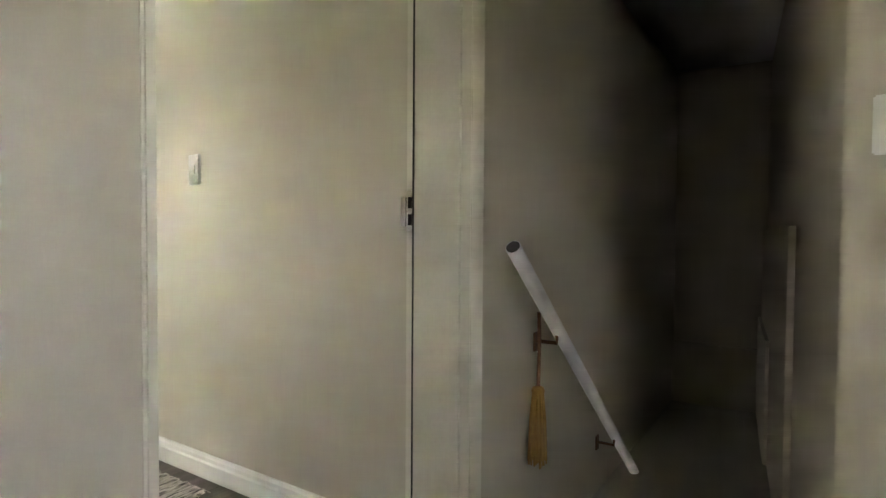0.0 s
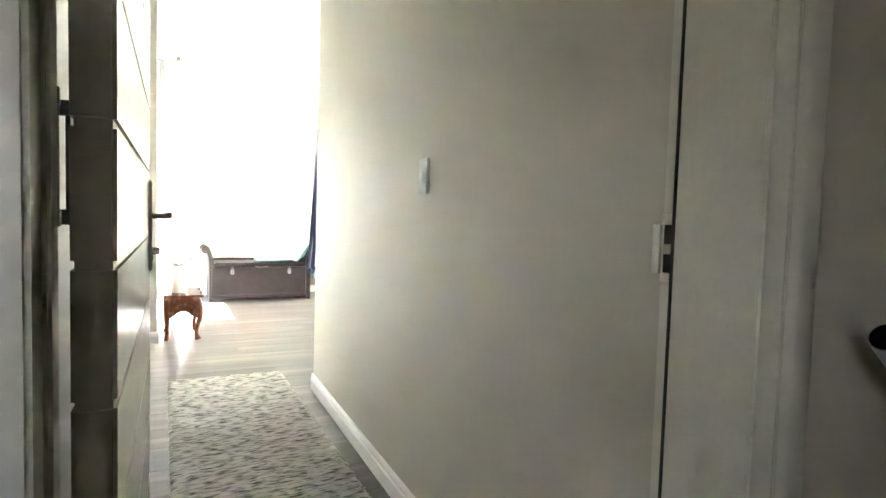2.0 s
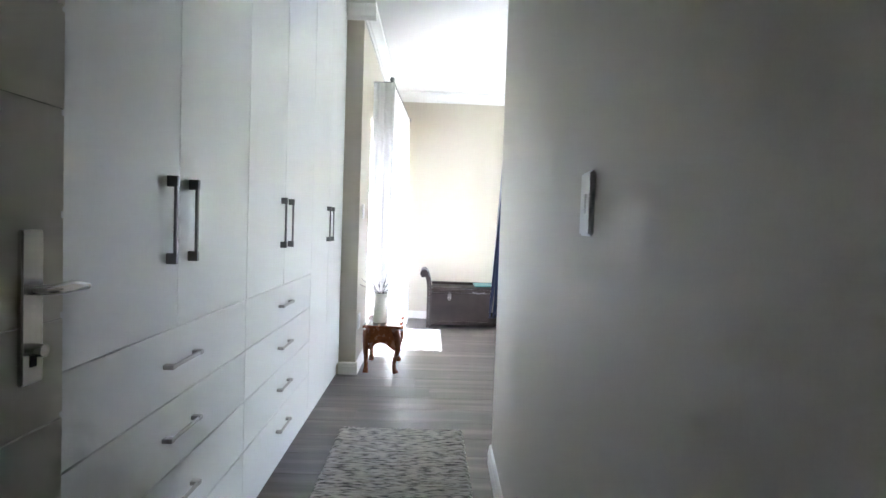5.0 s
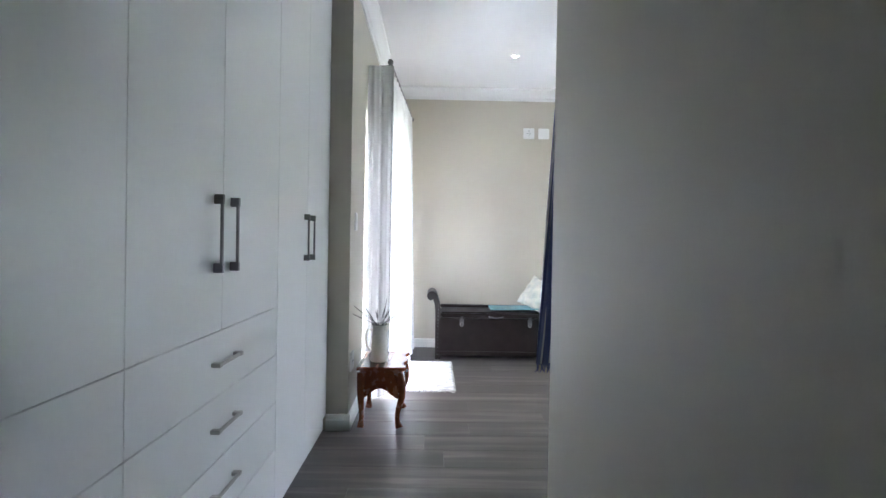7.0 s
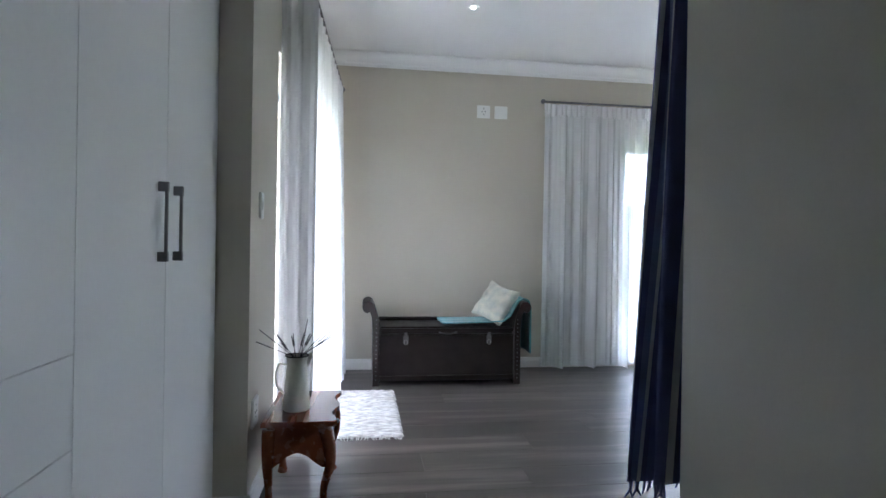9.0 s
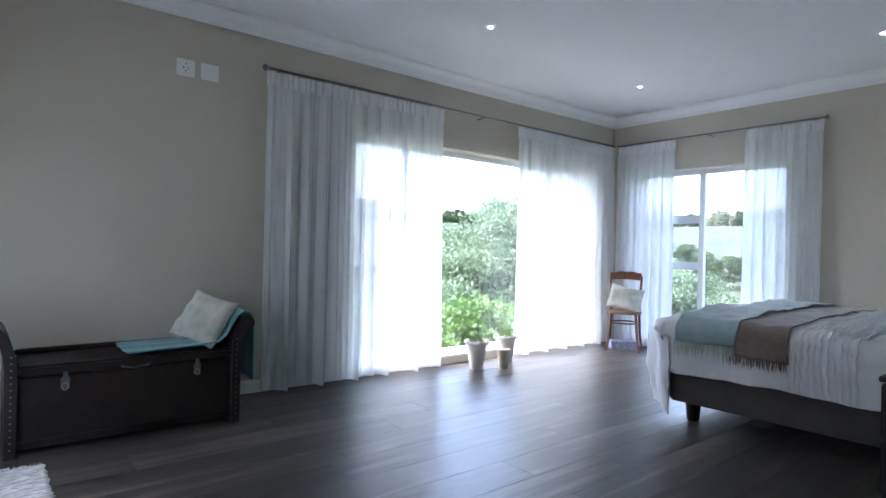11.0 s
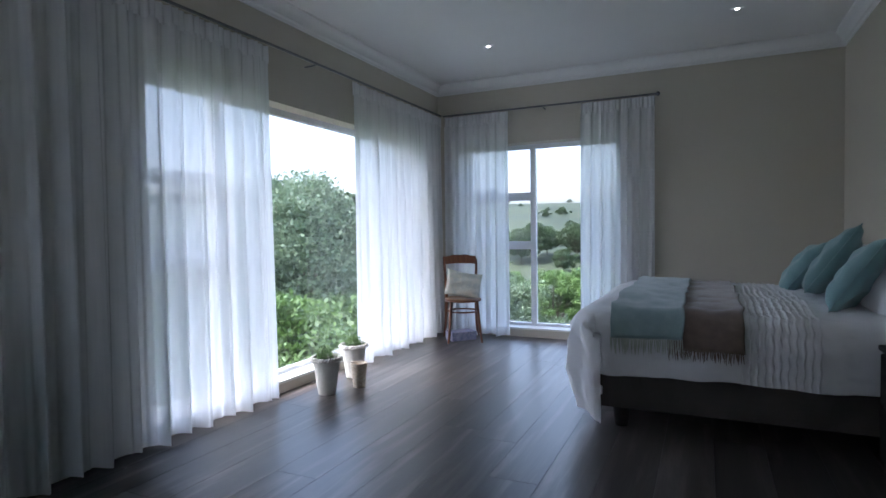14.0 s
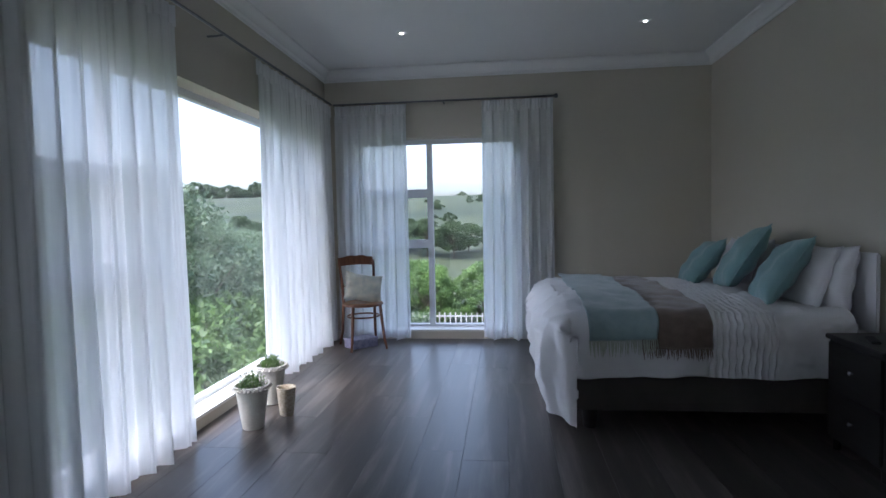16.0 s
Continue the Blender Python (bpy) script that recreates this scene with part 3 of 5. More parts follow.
# windows: frames of white aluminium, each pane and sill its own part
def window(name, axis, plane, spans, z0, z1, wall_in, label, into):
    """spans: (from, to, transom heights) along the wall; axis 'x' or 'y' is the wall's run."""
    w = tagged(new(name), label, "window", kind="structure")

    def bar(a, b, c, d, depth=0.05, off=0.0):
        p0, p1 = plane + off, plane + off + depth
        return (a, b, p0, p1, c, d) if axis == "x" else (p0, p1, a, b, c, d)

    a0, a1 = spans[0][0], spans[-1][1]
    part("window_frame", boxes(bar(a0, a1, z1 - 0.05, z1), bar(a0, a1, z0, z0 + 0.05), bar(a0, a0 + 0.045, z0 + 0.05, z1 - 0.05), bar(a1 - 0.045, a1, z0 + 0.05, z1 - 0.05)), M_ALU, w, smooth=False)
    for i, (a, b, bars) in enumerate(spans):
        lo_e = a + (0.045 if i == 0 else 0.03)
        hi_e = b - (0.045 if i == len(spans) - 1 else 0.03)
        if i:
            part("mullion", boxes(bar(a - 0.03, a + 0.03, z0 + 0.05, z1 - 0.05, 0.055, -0.002)), M_ALU, w, smooth=False)
        edges = [z0 + 0.05, *bars, z1 - 0.05]
        for h in bars:
            part("transom", boxes(bar(lo_e, hi_e, h - 0.045, h + 0.045, 0.05)), M_ALU, w, smooth=False)
        for k in range(len(edges) - 1):
            p = edges[k] + (0.045 if k else 0)
            q = edges[k + 1] - (0.045 if k < len(edges) - 2 else 0)
            g = part("pane", boxes(bar(lo_e, hi_e, p, q, 0.006, 0.022)), M_GLASS, w, smooth=False)
            g.visible_shadow = False
    s = (a0 - 0.0, a1 + 0.0, min(wall_in - 0.012 * into, plane), max(wall_in - 0.012 * into, plane), z0, z0 + 0.02)
    part("window_sill", boxes(s if axis == "x" else (s[2], s[3], s[0], s[1], s[4], s[5])), M_TRIM, w, "white painted sill", smooth=False)
    return w


window("window_1", "x", 8.86, [(NX0, 4.08, (1.02, 1.52)), (4.08, 6.15, ()), (6.15, NX1, (1.02, 1.52))], NZ0, NZ1, WN, "wide white aluminium window with clear glass", 1)
window("window_2", "y", 7.42, [(EY0, 7.64, ()), (7.64, EY1, (1.0, 1.545))], EZ0, EZ1, WE, "tall white aluminium window with clear glass", 1)
window("window_3", "y", 0.34, [(WY0, 7.33, ()), (7.33, WY1, ())], 0.0, WZ1, WW, "white aluminium sliding glass door", -1)
# the last one is not known here; added out of view as landing light
window("window_unseen", "x", -1.11, [(-1.2, -0.7, ())], 1.48, 1.84, -1.0, "small white aluminium window, unseen, added to light the landing", -1)

# door frame, jambs and architraves
fr = tagged(new("door_frame"), "cream enamelled timber door frame with moulded architraves", "door frame", kind="structure")
for nm, xa, xb in (("jamb", DX0 - 0.023, DX0), ("jamb", DX1, DX1 + 0.02)):
    part(nm, boxes((xa, xb, DW0 - 0.012 if xa > 1 else DW0 + 0.036, DW1 + 0.012 if xa > 1 else DW1 - 0.006, 0, DOOR_H), bevel=0.003 if xa > 1 else 0.005), M_JAMB, fr)
part("door_stop", boxes((DX1 - 0.012, DX1, DW0 + 0.02, DW1 - 0.045, 0, DOOR_H), bevel=0.002), M_JAMB, fr)
part("jamb_moulding", boxes((DX0 + 0.001, DX0 + 0.008, DW0 + 0.075, DW0 + 0.115, 0, DOOR_H), bevel=0.003), M_JAMB, fr)
part("head", boxes((DX0 - 0.023, DX1 + 0.02, DW0 - 0.012, DW1 + 0.012, DOOR_H, DOOR_H + 0.03), bevel=0.003), M_JAMB, fr)
ARCH = [(0, 0), (0, 0.012), (0.010, 0.018), (0.022, 0.018), (0.028, 0.012), (0.058, 0.014), (0.066, 0.010), (0.07, 0)]


def upright(x, sign, y, out, z0, z1, wide=1.0):
    bm = bmesh.new()
    r0, r1 = [[bm.verts.new((x + sign * p * wide, y + out * q, z)) for p, q in ARCH] for z in (z0, z1)]
    for i in range(len(ARCH)):
        j = (i + 1) % len(ARCH)
        bm.faces.new((r0[i], r0[j], r1[j], r1[i]))
    bm.faces.new(r0)
    bm.faces.new(r1)
    return bm


part("architrave", upright(DX1 + 0.006, 1, DW0, -1, 0, DOOR_H + 0.02), M_JAMB, fr)
part("architrave", boxes((DX0 - 0.023, DX1 + 0.076, DW0 - 0.016, DW0, DOOR_H + 0.02, DOOR_H + 0.09), bevel=0.003), M_JAMB, fr)
part("jamb_rebate", boxes((DX1 + 0.006, DX1 + 0.02, DW1 + 0.012, DW1 + 0.042, 0, DOOR_H), bevel=0.002), M_JAMB, fr)
# black strip in place of the shaded gap between stop and rebate
part("gap_shade_strip", boxes((DX1 - 0.001, DX1 + 0.006, DW1 + 0.0125, DW1 + 0.016, 0, DOOR_H)), M_BLACK, fr, "dark strip for the shaded gap in the frame", smooth=False)
strike = part("strike_plate", boxes((1.333, 1.3358, 1.514, 1.541, 0.985, 1.105), (1.3295, 1.3358, 1.541, 1.558, 1.00, 1.085), bevel=0.001), M_CHROME, fr, "chromed strike plate")
part("latch_hole", boxes((1.3322, 1.3335, 1.520, 1.534, 1.052, 1.085)), M_BLACK, strike, smooth=False)
part("latch_hole", boxes((1.3322, 1.3335, 1.520, 1.534, 1.003, 1.035)), M_BLACK, strike, smooth=False)


# ---- door ----
door = thing("door_1", "cream painted door with horizontal boards standing open", "door", pose(0.480, 1.505, 0, 0, 0, -0.9), kind="structure")
DL = 0.862
part("door_core", boxes((0.004, 0.038, 0.004, DL - 0.004, 0.010, 2.041)), M_DOOR, door, smooth=False)
nb = 14
for i in range(nb):
    h0, h1 = 0.006 + i * 2.039 / nb, 0.006 + (i + 1) * 2.039 / nb
    part("board", boxes((0.0, 0.042, 0.0, DL, h0 + 0.0004, h1 - 0.0004), bevel=0.0045), M_DOOR, door, angle=30)
part("hinge", lathe([(0.007, 0), (0.007, 0.1)], 10, (0.004, -0.008, 0.25)), M_STEEL, door)
part("hinge", lathe([(0.007, 0), (0.007, 0.1)], 10, (0.004, -0.008, 1.72)), M_STEEL, door)
hs = part("handle_plate", boxes((0.042, 0.050, DL - 0.095, DL - 0.055, 0.945, 1.150), bevel=0.002), M_CHROME, door, "satin chrome handle plate")
part("lever", tube([(0.05, DL - 0.075, 1.07), (0.072, DL - 0.075, 1.071), (0.080, DL - 0.07, 1.072), (0.082, DL - 0.045, 1.073), (0.078, DL - 0.012, 1.070)], [0.009, 0.009, 0.010, 0.011, 0.009], 12, squash=0.8), M_CHROME, hs)
part("lock_cylinder", lathe([(0.009, 0), (0.009, 0.018)], 12), M_CHROME, hs, at=pose(0.048, DL - 0.075, 0.99, 0, 90, 0))
part("keyhole", boxes((0.050, 0.0515, DL - 0.08, DL - 0.07, 0.968, 0.983)), M_BLACK, hs, smooth=False)

# ---- built-in cupboards ----
BAY = [1.58, 2.52, 3.66, 4.81, CUP_END - 0.004]
HC = [2.02, 3.08, 4.20, 5.345]      # where the handles meet
DT = 0.020
Z_DRAW = [0.10, 0.294, 0.488, 0.682, 0.876]


def bar_handle(parent, y, z, vertical, length):
    """A square bar on two end blocks."""
    h = part("handle", boxes(*(((CUP + 0.018, CUP + 0.026, y - 0.005, y + 0.005, z - length / 2, z + length / 2),) if vertical else
                               ((CUP + 0.018, CUP + 0.026, y - length / 2, y + length / 2, z - 0.005, z + 0.005),)), bevel=0.001),
             M_PEWTER if vertical else M_STEEL, parent, "square steel bar handle", angle=30)
    for s in (-1, 1):
        if vertical:
            d = (CUP, CUP + 0.0275, y - 0.0065, y + 0.0065, z + s * (length / 2 - 0.014) - 0.014, z + s * (length / 2 - 0.014) + 0.014)
        else:
            d = (CUP, CUP + 0.0275, y + s * (length / 2 - 0.010) - 0.010, y + s * (length / 2 - 0.010) + 0.010, z - 0.006, z + 0.006)
        part("end_block", boxes(d, bevel=0.001), M_PEWTER if vertical else M_STEEL, h, angle=30)


for i in range(4):
    a, b = BAY[i], BAY[i + 1]
    drawers = i in (1, 2)
    c = thing("wardrobe", "white lacquered built-in wardrobe with doors above four drawers" if drawers else "white lacquered built-in wardrobe with full-height doors",
              "wardrobe", group="built-in wardrobes")
    part("carcass", boxes((-0.24, CUP - DT - 0.002, a + 0.001, b - 0.001, 0.08, CEIL - 0.004)), M_DARKGAP, c, smooth=False)
    part("plinth", boxes((-0.2, CUP - 0.018, a + 0.0005, b - 0.0005, 0, 0.08)), M_CUP, c, smooth=False)
    z0 = Z_DRAW[-1] if drawers else 0.092
    mid = HC[i]
    for s, (p, q) in ((-1, (a, mid)), (1, (mid, b))):
        d = part("door", boxes((CUP - DT, CUP, p + 0.001, q - 0.001, z0 + 0.001, CEIL - 0.012), bevel=0.0012), M_CUP, c, angle=30)
        bar_handle(d, HC[i] + s * 0.066, 1.166, True, 0.228)
    if drawers:
        for k in range(4):
            d = part("drawer", boxes((CUP - DT, CUP, a + 0.001, b - 0.001, Z_DRAW[k] + 0.001, Z_DRAW[k + 1] - 0.001), bevel=0.0012), M_CUP, c, angle=30)
            bar_handle(d, HC[i] + 0.02, (Z_DRAW[k] + Z_DRAW[k + 1]) / 2 + 0.005, False, 0.20)


# ---- switches and sockets ----
def plate(name, label, m, w, h, rockers, holes=False):
    """A wall plate facing -y in its own space."""
    o = thing(name, label, "socket" if holes else "switch", m)
    f = part("cover", boxes((-w / 2, w / 2, -0.011, 0, -h / 2, h / 2), bevel=0.004), M_PLASTIC, o)
    for x, z, a, b in rockers:
        part("rocker", boxes((x - a / 2, x + a / 2, -0.0145, -0.010, z - b / 2, z + b / 2), bevel=0.001), M_PLASTIC, f)
    if holes:
        for x, z in ((0, 0.028), (-0.016, 0.0), (0.016, 0.0), (0, -0.022)):
            part("socket_hole", boxes((x - 0.0045, x + 0.0045, -0.0116, -0.0105, z - 0.004, z + 0.004)), M_BLACK, f, smooth=False)
    return o


plate("light_switch", "white plastic single light switch on passage wall", pose(1.367, 2.607, 1.225, 0, 0, -91.5), 0.075, 0.122, [(0, 0, 0.02, 0.036)])
plate("light_switch", "white plastic light switch beside the glass door", pose(WW, 6.14, 1.277, 0, 0, 90), 0.075, 0.118, [(0, 0, 0.02, 0.036)])
plate("light_switch", "white plastic light switch on stair wall", pose(1.40, 0.405, 1.20, 0, 0, -90), 0.075, 0.118, [(0, 0, 0.02, 0.036)])
plate("wall_socket", "white plastic wall socket low by the glass door", pose(WW, 6.05, 0.40, 0, 0, 90), 0.12, 0.12, [], True)
plate("wall_socket", "white plastic plug socket high on the wall", pose(2.05, WN, 2.37, 0, 0, 0), 0.122, 0.118, [(-0.038, 0.03, 0.016, 0.026), (0.038, 0.03, 0.016, 0.026)], True)
plate("blank_plate", "blank white plastic wall plate beside the socket", pose(2.215, WN, 2.37, 0, 0, 0), 0.122, 0.118, [])


# ---- ceiling spots ----
def spot(x, y):
    o = thing("ceiling_spot", "small recessed white ceiling spotlight, lit", "ceiling light", pose(x, y, CEIL), group="ceiling spotlights")
    part("trim_ring", lathe([(0.026, -0.004), (0.042, -0.004), (0.045, 0.0), (0.026, 0.0)], 24), M_CEIL, o)
    part("bulb", lathe([(0.002, -0.007), (0.011, -0.007), (0.0135, -0.006), (0.0135, -0.0045)], 20), M_SPOT, o)


for x, y in ((1.724, 7.58), (3.94, 7.6), (6.16, 7.69), (6.2, 5.68)):
    spot(x, y)


# ---- curtains ----
def drape(axis, a, b, face, out, z0, z1, folds, depth, seed, material, grow=0.0, nu=220, head=False, stand=0.085, flare=0.0, slant=0.0):
    """Hanging cloth along a wall: pleats that deepen and wander towards the hem."""
    r = random.Random(seed)
    jit = [r.uniform(-0.9, 0.9) for _ in range(12)]
    amp = [r.uniform(0.65, 1.25) for _ in range(40)]

    def at(u, v):
        w = u + 0.012 * sum(j * math.sin((k + 1) * 2.1 * u * 3 + k * 1.7 + 0.9 * (1 - v)) for k, j in enumerate(jit[:6])) / 3
        ph = w * folds * 2 * math.pi
        am = depth * amp[int(max(0, min(39, u * 39)))] * (0.45 + 0.55 * (1 - v) ** 0.7)
        d = am * (math.sin(ph) + 0.34 * math.sin(2.3 * ph + 1.1 + 1.2 * v) + 0.09 * math.sin(5.1 * ph + 2.0 * v))
        if head:
            d = depth * 0.35 * math.sin(u * folds * 3.2 * 2 * math.pi) + depth * 0.3 * math.sin(ph)
        s = a + (b - a) * u + (b - a) * grow * (u - 0.5) * (1 - v) + 0.35 * depth * math.cos(ph) * (1 - 0.4 * v)
        z = z0 + (z1 - z0) * v
        if not head:
            z += (1 - v) ** 6 * (0.012 * math.sin(ph * 0.5 + 1) + 0.008)
        o = face + out * (stand + slant * u + flare * (1 - v) ** 1.5 + depth * 0.2 + d)
        return (s, o, z) if axis == "x" else (o, s, z)

    return sheet(nu, 40 if not head else 6, at)


def curtain(axis, a, b, face, out, z0, z1, folds, seed, label, depth=0.044, grow=0.02, stand=0.085, flare=0.0, slant=0.0):
    c = thing("curtain", label, "curtain", group="white sheer curtains")
    part("cloth", drape(axis, a, b, face, out, z0, z1 - 0.10, folds, depth, seed, M_SHEER, grow, int(abs(b - a) * 190), False, stand, flare, slant), M_SHEER, c, angle=180)
    part("heading", drape(axis, a, b, face, out, z1 - 0.115, z1, folds, depth * 0.6, seed + 1, M_HEADING, 0.0, int(abs(b - a) * 230), True, stand, 0.0, slant), M_HEADING, c, "pencil-pleated heading tape", angle=180)
    return c


def rod(axis, a, b, face, out, z, brackets, ends, d0=0.11, d1=0.11):
    o = thing("curtain_rod", "dark pewter curtain rod on wall brackets", "curtain rod", group="curtain rods")
    p = (lambda s, d, h: (s, face + out * d, h)) if axis == "x" else (lambda s, d, h: (face + out * d, s, h))
    reach = lambda s: d0 + (d1 - d0) * (s - a) / (b - a)
    part("pole", tube([p(a, d0, z), p((a + b) / 2, (d0 + d1) / 2, z), p(b, d1, z)], 0.0095, 12), M_PEWTER, o)
    for s in brackets:
        part("bracket", tube([p(s, 0.0, z - 0.012), p(s, 0.06, z - 0.012), p(s, reach(s), z - 0.006)], 0.007, 8), M_PEWTER, o)
    for s in ends:
        part("finial", lathe([(0.003, -0.022), (0.014, -0.018), (0.022, 0), (0.014, 0.018), (0.003, 0.022)], 14), M_PEWTER, o, at=Matrix.Translation(p(s, reach(s), z)))
    return o


HEADZ = 2.455
curtain("x", 2.60, 4.33, WN, -1, 0.012, HEADZ, 11, 3, "long white sheer curtain drawn to one side of wide window")
curtain("x", 5.36, 7.13, WN, -1, 0.012, HEADZ, 11, 8, "long white sheer curtain hanging into the room corner")
curtain("y", 7.83, 8.60, WE, -1, 0.012, HEADZ, 6.5, 13, "white sheer curtain behind the bentwood chair")
curtain("y", 6.34, 7.05, WE, -1, 0.012, HEADZ, 6, 19, "white sheer curtain drawn beside the tall window")
rod("x", 2.60, 7.10, WN, -1, HEADZ + 0.012, (2.7, 4.85, 7.0), (2.585,))
rod("y", 6.33, 8.60, WE, -1, HEADZ + 0.012, (6.42, 7.45, 8.5), (6.318,))
wc = curtain("y", 6.68, 8.52, WW + 0.045, 1, 0.012, HEADZ, 13, 27, "long white sheer curtain over the glass door", depth=0.036, stand=0.115, flare=0.03, slant=0.09)
part("return_fold", drape("x", 0.522, 0.715, 6.62, 1, 0.012, HEADZ - 0.02, 2.4, 0.012, 5, M_SHEER, 0.0, 40, False, 0.01), M_FOLD_SHADE, wc, "dense gathered return of the curtain, its shade coloured in", angle=180)
rod("y", 6.66, 8.56, WW, 1, HEADZ + 0.012, (6.72, 8.5), (6.65, 8.57), 0.17, 0.255)

# ---- striped wrap on a wall hook ----
wrap = thing("hanging_wrap", "navy and white striped cotton wrap hanging from a hook", "cloth", pose(1.55, HALL_END, 0))


def wrap_at(u, v):
    h = 0.745 + v * 0.96
    w = (1 - v) ** 0.6
    th = 2 * math.pi * u
    rx, ry = (0.130 + 0.016 * w) * min(1, 0.25 + (1 - v) * 9) * (1 if math.cos(th) < 0 else 1.9), 0.035 + 0.040 * w
    k = 1 + 0.16 * math.sin(9 * th + 1.6 * v) * (0.4 + 0.6 * w) + 0.07 * math.sin(21 * th + 2 * v)
    return (rx * k * math.cos(th) + 0.02 * v, 0.095 + ry * k * math.sin(th), h + 0.015 * math.sin(th * 2) * (1 - v))


part("cloth", sheet(200, 50, wrap_at, True), M_STRIPE, wrap, angle=180)
bm = bmesh.new()
for k in range(60):
    px, py, pz = wrap_at((k + 0.5) / 60, 0)
    tube([(px, py, pz + 0.004), (px + 0.003 * math.sin(k * 2.1), py, pz - 0.013), (px + 0.008 * math.sin(k * 1.3), py + 0.004 * math.sin(k), pz - 0.026)], [0.0022, 0.0025, 0.0012], 5, bm)
part("fringe", bm, M_STRIPE, wrap, "short knotted fringe")["kind"] = "stuff"
part("hook", tube([(0, 0.0, 1.66), (0, 0.06, 1.66), (0.01, 0.09, 1.68), (0.01, 0.10, 1.72)], 0.006, 8), M_STEEL, wrap)


# ---- rugs ----
def rug(name, label, x0, x1, y0, y1, material, fringe, seed, rib):
    o = thing(name, label, "rug", pose((x0 + x1) / 2, (y0 + y1) / 2, 0))
    w, d = (x1 - x0) / 2, (y1 - y0) / 2
    rows = int(2 * d / rib)
    r = random.Random(seed)
    edge = [(r.uniform(-0.008, 0.006), r.uniform(-0.006, 0.008)) for _ in range(rows * 2 + 3)]

    def at(u, v):
        k = int(round(v * rows * 2))
        e = edge[k]
        x = -w + e[0] + u * (2 * w + e[1] - e[0])
        top = 0.010 + 0.0045 * (k % 2) + 0.003 * noise.noise(Vector((x * 22, k * 0.55, seed)))
        if u <= 0.001 or u >= 0.999 or v <= 0.0001 or v >= 0.9999:
            top = 0.002
        return (x, -d + v * 2 * d + 0.004 * noise.noise(Vector((x * 9, k * 0.3, 5))), top)

    part("weave", sheet(46, rows * 2, at), material, o, angle=180)
    bm = bmesh.new()
    n = int(2 * w / 0.016) if fringe else int(2 * w / 0.03)
    L = 0.045 if fringe else 0.016
    for s in (-1, 1):
        for k in range(n):
            x = -w + (k + 0.5) * 2 * w / n + r.uniform(-0.004, 0.004)
            tube([(x, s * (d - 0.004), 0.008), (x + r.uniform(-0.008, 0.008), s * (d + L * 0.5), 0.009), (x + r.uniform(-0.016, 0.016), s * (d + L), 0.004)], [0.004, 0.0045, 0.002], 5, bm)
    part("fringe", bm, material, o, "tufted fringe ends")["kind"] = "stuff"
    return o


rug("runner_rug", "grey and cream flecked woven rag runner on passage floor", 0.592, 1.285, 2.42, 4.735, M_RUG1, False, 3, 0.016)
rug("rag_rug", "small white woven rag rug with tasselled ends", 0.64, 1.215, 6.86, 7.90, M_RUG2, True, 9, 0.02)


# ---- soft things ----
def pillow(name, label, m, w, h, d, material, seed, group="", piping=None, category="cushion"):
    """A stuffed cushion standing in its own xz plane, with pinched corners and creases."""
    r = random.Random(seed)
    ph = [r.uniform(0, 6.3) for _ in range(6)]
    n = 26
    bm = bmesh.new()
    grid = {}
    for side in (1, -1):
        for i in range(n + 1):
            for j in range(n + 1):
                a, b = 2 * i / n - 1, 2 * j / n - 1
                rim = i in (0, n) or j in (0, n)
                if rim and side == -1:
                    grid[side, i, j] = grid[1, i, j]
                    continue
                pinch = 1 - 0.075 * (1 - b * b) * abs(a) ** 3
                pinch2 = 1 - 0.075 * (1 - a * a) * abs(b) ** 3
                t = max(0.0, (1 - abs(a) ** 2.4) * (1 - abs(b) ** 2.4)) ** 0.45
                y = side * d / 2 * t
                if not rim:
                    y += 0.010 * math.sin(5 * a + ph[0] + 2 * b) * t + 0.006 * math.sin(9 * b - 4 * a + ph[1]) + 0.004 * math.sin(15 * a + ph[2]) * (1 - t)
                grid[side, i, j] = bm.verts.new((a * w / 2 * pinch, y, b * h / 2 * pinch2 - 0.012 * (1 - a * a) * (1 if b > 0.5 else 0) * abs(b)))
    for side in (1, -1):
        for i in range(n):
            for j in range(n):
                q = [grid[side, i, j], grid[side, i + 1, j], grid[side, i + 1, j + 1], grid[side, i, j + 1]]
                bm.faces.new(q if side == -1 else q[::-1])
    o = thing(name, label, category, m, group)
    body = part("cover", bm, material, o, angle=180)
    edge = [(i, 0) for i in range(n)] + [(n, j) for j in range(n)] + [(i, n) for i in range(n, 0, -1)] + [(0, j) for j in range(n, -1, -1)]
    pts = []
    for i, j in edge[::2]:
        a, b = 2 * i / n - 1, 2 * j / n - 1
        pts.append((a * w / 2 * (1 - 0.075 * (1 - b * b) * abs(a) ** 3), 0, b * h / 2 * (1 - 0.075 * (1 - a * a) * abs(b) ** 3) - 0.012 * (1 - a * a) * (1 if b > 0.5 else 0) * abs(b)))
    part("seam", tube(pts, 0.0035, 6), piping or material, o, angle=180)
    return o


# ---- leather storage bench ----
bench = thing("storage_bench", "dark brown leather storage bench with scrolled arms", "bench", pose(1.055, 8.10, 0))
BL, BD = 1.20, 0.44
part("trunk", boxes((0.045, BL - 0.045, 0.02, BD, 0.03, 0.405), bevel=0.008), M_LEATHER, bench)
part("lid", boxes((0.05, BL - 0.05, 0.005, BD, 0.411, 0.468), bevel=0.014), M_LEATHER, bench, "padded leather lid")
part("back_rail", boxes((0.05, BL - 0.05, BD - 0.05, BD, 0.47, 0.50), bevel=0.008), M_LEATHER, bench)
